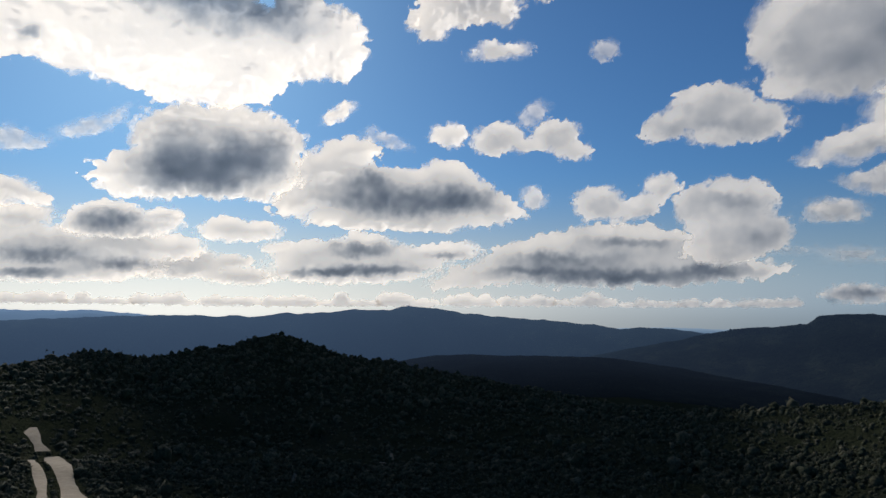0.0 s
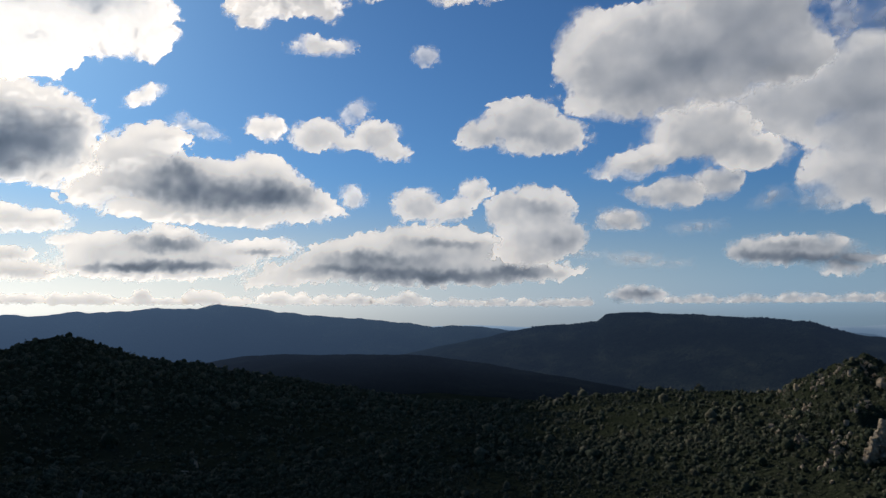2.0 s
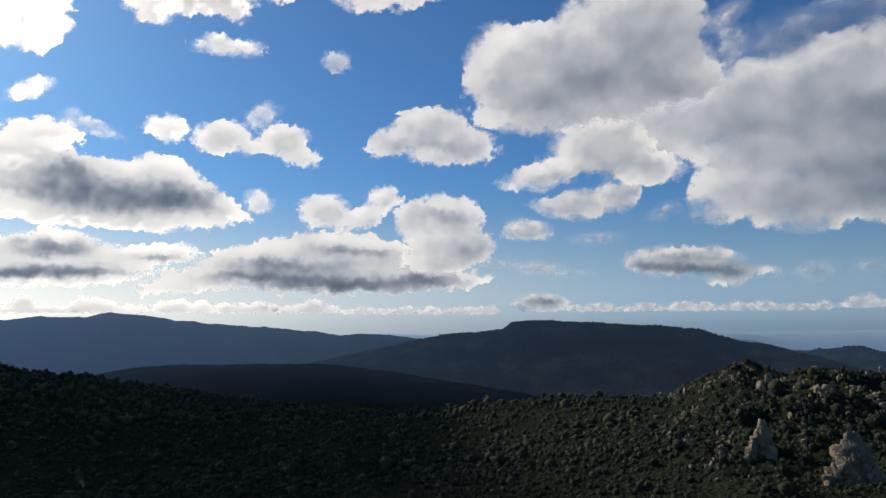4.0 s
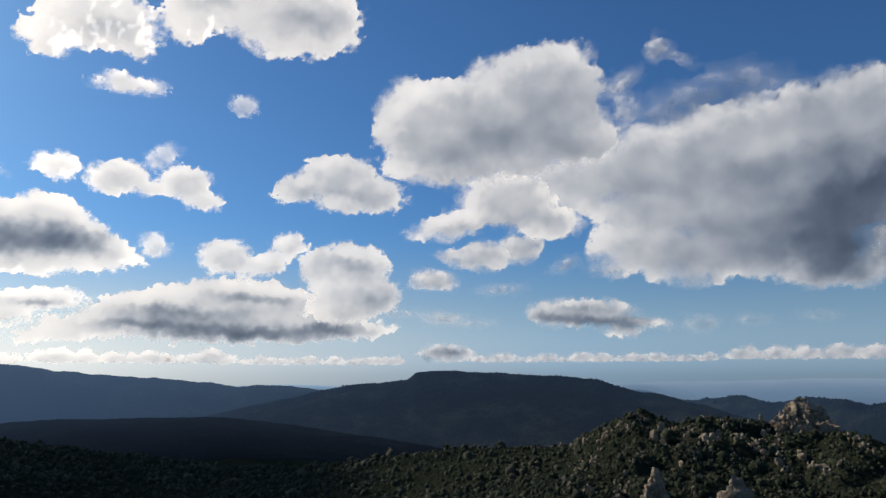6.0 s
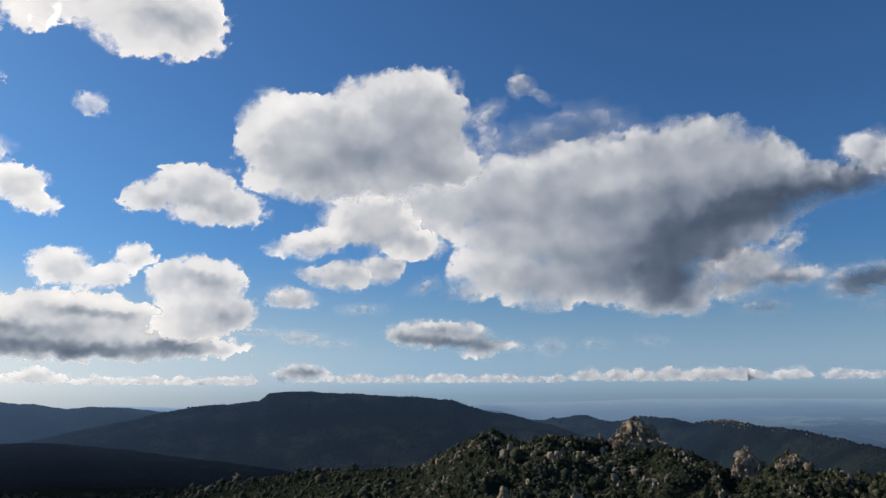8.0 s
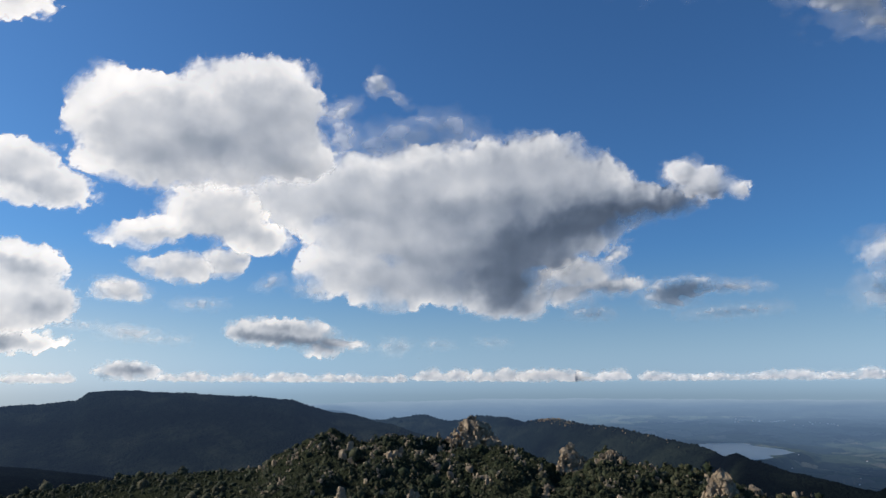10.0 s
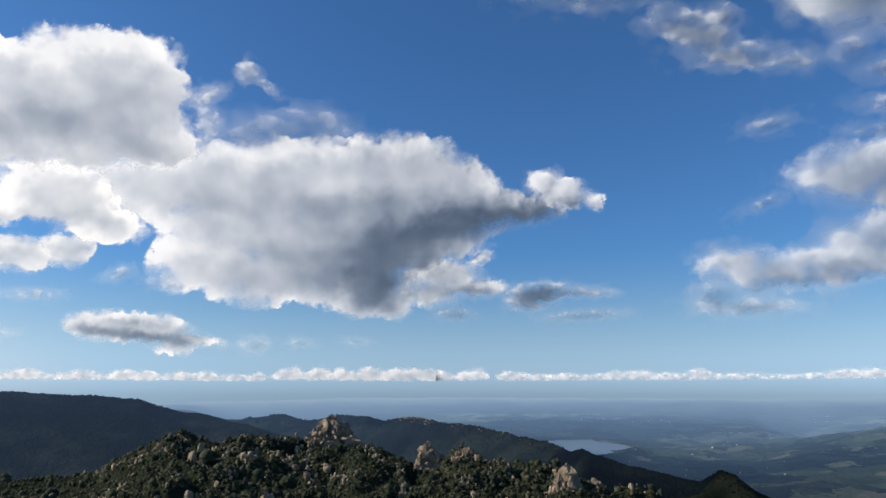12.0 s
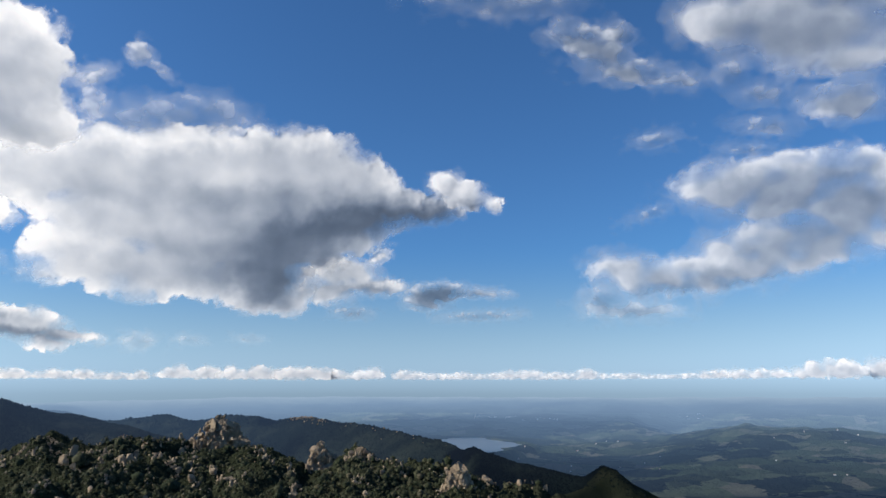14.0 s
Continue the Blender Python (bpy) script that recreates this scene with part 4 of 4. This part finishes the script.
tor("blunt sunlit granite pillar on the falling ridge", 78.2, 260, 8.0, 12.5, 220, 4, 0.0, 2.0)
tor("grey granite knoll at the ridge end", 47.3, 392, 7.0, 3.5, 60, 5)
tor("pale granite crag jutting from the scrub", 54.3, 205, 8.5, 15, 260, 6, 0.0, 4.0)
tor("narrow granite rib among bushes", 48.2, 225, 5.0, 10.5, 130, 7, 0.2, 3.0)
tor("weathered granite teeth on the crest", 52.3, 396, 6.0, 2.5, 44, 8)
tor("leaning granite slab on the ridge flank", 55.6, 330, 3.0, 6, 20, 9)
tor("small granite rib at the ridge foot", 65.0, 262, 3.5, 9, 30, 10, 0.0, 3.0)
tor("low granite blocks on the falling ridge", 82.5, 283, 5.0, 2.5, 24, 11)
tor("low granite blocks at the ridge foot", 70.0, 268, 6.0, 3.5, 30, 12)
tor("broken granite step above the scrub slope", 43.2, 245, 4.0, 5, 30, 13)


def rock_rib(label, turn, away, turn2, away2, count, seed):
    """A vein of bare granite that runs over the slope between two places."""
    rs = random.Random(seed)
    top = new("rock_rib")
    top.location = spot(turn, away)
    tagged(top, label, "rocks", "granite veins on the ridge")
    for k in range(count):
        q = rs.random()
        t, a = turn + (turn2 - turn) * q + rs.gauss(0, 0.22), away + (away2 - away) * q + rs.gauss(0, 3)
        size = math.exp(rs.gauss(-0.5, 0.5))
        set_stone(part("boulder", STONES[rs.randrange(len(STONES))], top), spot(t, a, size * 0.5) - top.location, size, rs, 2.0)
    return top


for k, (turn, away, turn2, away2, count) in enumerate((
        (44.6, 385, 43.2, 300, 26), (46.5, 392, 49.5, 330, 34), (50.8, 396, 48.8, 330, 30), (52.2, 392, 50.2, 320, 36), (53.8, 385, 52.4, 310, 36), (55.0, 385, 54.3, 300, 30),
        (56.6, 390, 55.8, 300, 36), (57.2, 380, 57.6, 290, 34), (48.0, 300, 45.0, 235, 26), (52.0, 280, 50.6, 220, 30), (62.0, 380, 63.5, 320, 22), (64.4, 330, 65.2, 280, 24),
        (71.5, 325, 74.0, 290, 22), (75.0, 300, 79.5, 280, 16), (40.5, 420, 43.5, 390, 22), (45.0, 390, 47.0, 350, 30), (49.0, 385, 51.5, 350, 34), (53.0, 350, 51.0, 290, 34), (58.5, 340, 60.5, 290, 30), (61.5, 390, 62.5, 360, 18), (43.0, 330, 41.5, 270, 22), (46.5, 260, 44.5, 215, 22), (80.0, 283, 85.5, 275, 18))):
    rock_rib("broken vein of pale granite through low scrub", turn, away, turn2, away2, int(count * 1.7), 60 + k)


def far_outcrop():
    """Bare granite that crowns the ridge before the plain."""
    rs = random.Random(31)
    top = new("rock_outcrop")
    top.location = spot(65.8, 1700)
    tagged(top, "pale granite crown on the wooded ridge crest", "rock outcrop")
    for k in range(150):
        turn = rs.gauss(65.8, 0.9) if k < 125 else rs.uniform(63, 78)
        away = float(table_at(turn, RANGE_AWAY)) * (1 - abs(rs.gauss(0, 0.012 if k < 125 else 0.02)))
        size = math.exp(rs.gauss(0.3, 0.45))
        set_stone(part("boulder", STONES[rs.randrange(len(STONES))], top), spot(turn, away, size * 0.5) - top.location, size, rs, 1.5)


far_outcrop()


def loose_rocks():
    rs = random.Random(12)
    for k in range(130):
        turn, away = rs.uniform(33, 84), rs.uniform(200, 410)
        if away > table_at(np.array([turn]), NEAR_AWAY)[0] + 4 or (turn < 42 and rs.random() < 0.6):
            continue
        size = math.exp(rs.gauss(-0.35, 0.4))
        rock = set_stone(new("rock", STONES[rs.randrange(len(STONES))]), spot(turn, away, size * 0.6), size, rs, 1.7)
        tagged(rock, "grey-tan granite boulder among low scrub", "rock", "boulders on the rocky ridge")


loose_rocks()
for turn, away, size, tall, what in ((-4.2, 330, 1.5, 2.6, "pale standing rock on the shaded slope"), (-12.1, 265, 1.1, 3.2, "pale rock face on the shaded slope"),
                                     (-17.4, 262, 1.6, 0.8, "pale low rock slab on the shaded slope"), (-4.9, 318, 2.2, 0.5, "pale bare rock slab on the shaded slope")):
    rock = new("rock", BLOCKS[3])
    rock.location, rock.scale, rock.rotation_euler = spot(turn, away, tall * 0.6), (size, size, tall), (0.1, 0.2, turn)
    tagged(rock, what, "rock")


# ---- the dirt track ----
def track(label, line, width, seed):
    rows, cols = 60, 7
    pts = np.array(line, float)
    s = np.linspace(0, 1, rows)
    k = np.linspace(0, 1, len(pts))
    turns, away = np.interp(s, k, pts[:, 0]), np.interp(s, k, pts[:, 1])
    verts = []
    for t, a, q in zip(turns, away, s):
        for j in range(cols):
            off = (j / (cols - 1) - 0.5) * width * (1 + 0.25 * math.sin(9 * q + seed))
            tt = t + math.degrees(off / a)
            z = float(land_height(np.array([tt]), np.array([a]))[0])
            verts.append((a * math.sin(radians(tt)), a * math.cos(radians(tt)), z + 0.28 - 0.2 * abs(j / 3 - 1) ** 3))
    ob = new("road", mesh_of("road", verts, grid_faces(rows, cols)[:, ::-1], DIRT))
    return tagged(ob, label, "dirt road", kind="structure")


for k, (line, width) in enumerate(TRACKS):
    track(("pale dry dirt track through the scrub", "pale dry dirt track bending behind bushes", "narrow side path of pale dirt")[k], line, width, k + 1)


# ---- the plain: lake and villages ----
def lake():
    """A level sheet that fills the basin; the land gives it its shore."""
    turns, away = np.linspace(75.4, 84.8, 140), np.linspace(2020, 3050, 90)
    tt, aa = np.meshgrid(turns, away)
    v = np.stack([aa * np.sin(np.radians(tt)), aa * np.cos(np.radians(tt)), 0 * aa + LAKE_LEVEL], -1).reshape(-1, 3)
    faces = grid_faces(len(away), len(turns))[:, ::-1]
    faces = faces[(lake_bay(tt, aa).ravel()[faces] < 1.08).all(1)]
    used, back = np.unique(faces, return_inverse=True)
    ob = new("water", mesh_of("water", v[used], back.reshape(-1, 4), WATER))
    tagged(ob, "pale blue reservoir lying in the plain", "lake", kind="structure")


lake()


def house_meshes():
    wall_v = [(x, y, z) for z in (0, 1) for x, y in ((-1, -0.7), (1, -0.7), (1, 0.7), (-1, 0.7))]
    wall_f = [(0, 1, 5, 4), (1, 2, 6, 5), (2, 3, 7, 6), (3, 0, 4, 7), (4, 5, 6, 7)]
    roof_v = [(-1.1, -0.8, 1), (1.1, -0.8, 1), (1.1, 0.8, 1), (-1.1, 0.8, 1), (-1.1, 0, 1.5), (1.1, 0, 1.5)]
    roof_f = [(0, 1, 5, 4), (2, 3, 4, 5), (0, 4, 3, 3), (1, 2, 5, 5)]
    bm = bmesh.new()
    vs = [bm.verts.new(p) for p in roof_v]
    for q in roof_f:
        bm.faces.new([vs[i] for i in dict.fromkeys(q)])
    me = bpy.data.meshes.new("roof")
    bm.to_mesh(me)
    bm.free()
    me.materials.append(TILES)
    return mesh_of("wall", wall_v, wall_f, WALLS, False), me


def village(first, last, up_near, up_far, count, seed):
    rs = random.Random(seed)
    for _ in range(count):
        turn = rs.uniform(first, last)
        away = rs.uniform(up_near, up_far)
        house = new("house")
        house.location, house.rotation_euler = spot(turn, away), (0, 0, rs.uniform(0, 3.1))
        house.scale = [rs.uniform(1.4, 2.6)] * 3
        part("wall", WALL_MESH, house)
        part("roof", ROOF_MESH, house)
        tagged(house, "tiny white house with tiled roof on the plain", "house", "far houses on the plain")


WALL_MESH, ROOF_MESH = house_meshes()
village(79.5, 83, 3650, 3800, 34, 1)
village(83.5, 86.5, 3600, 3700, 12, 2)
village(96, 98, 4000, 4150, 8, 3)
village(78, 110, 1900, 3000, 26, 4)
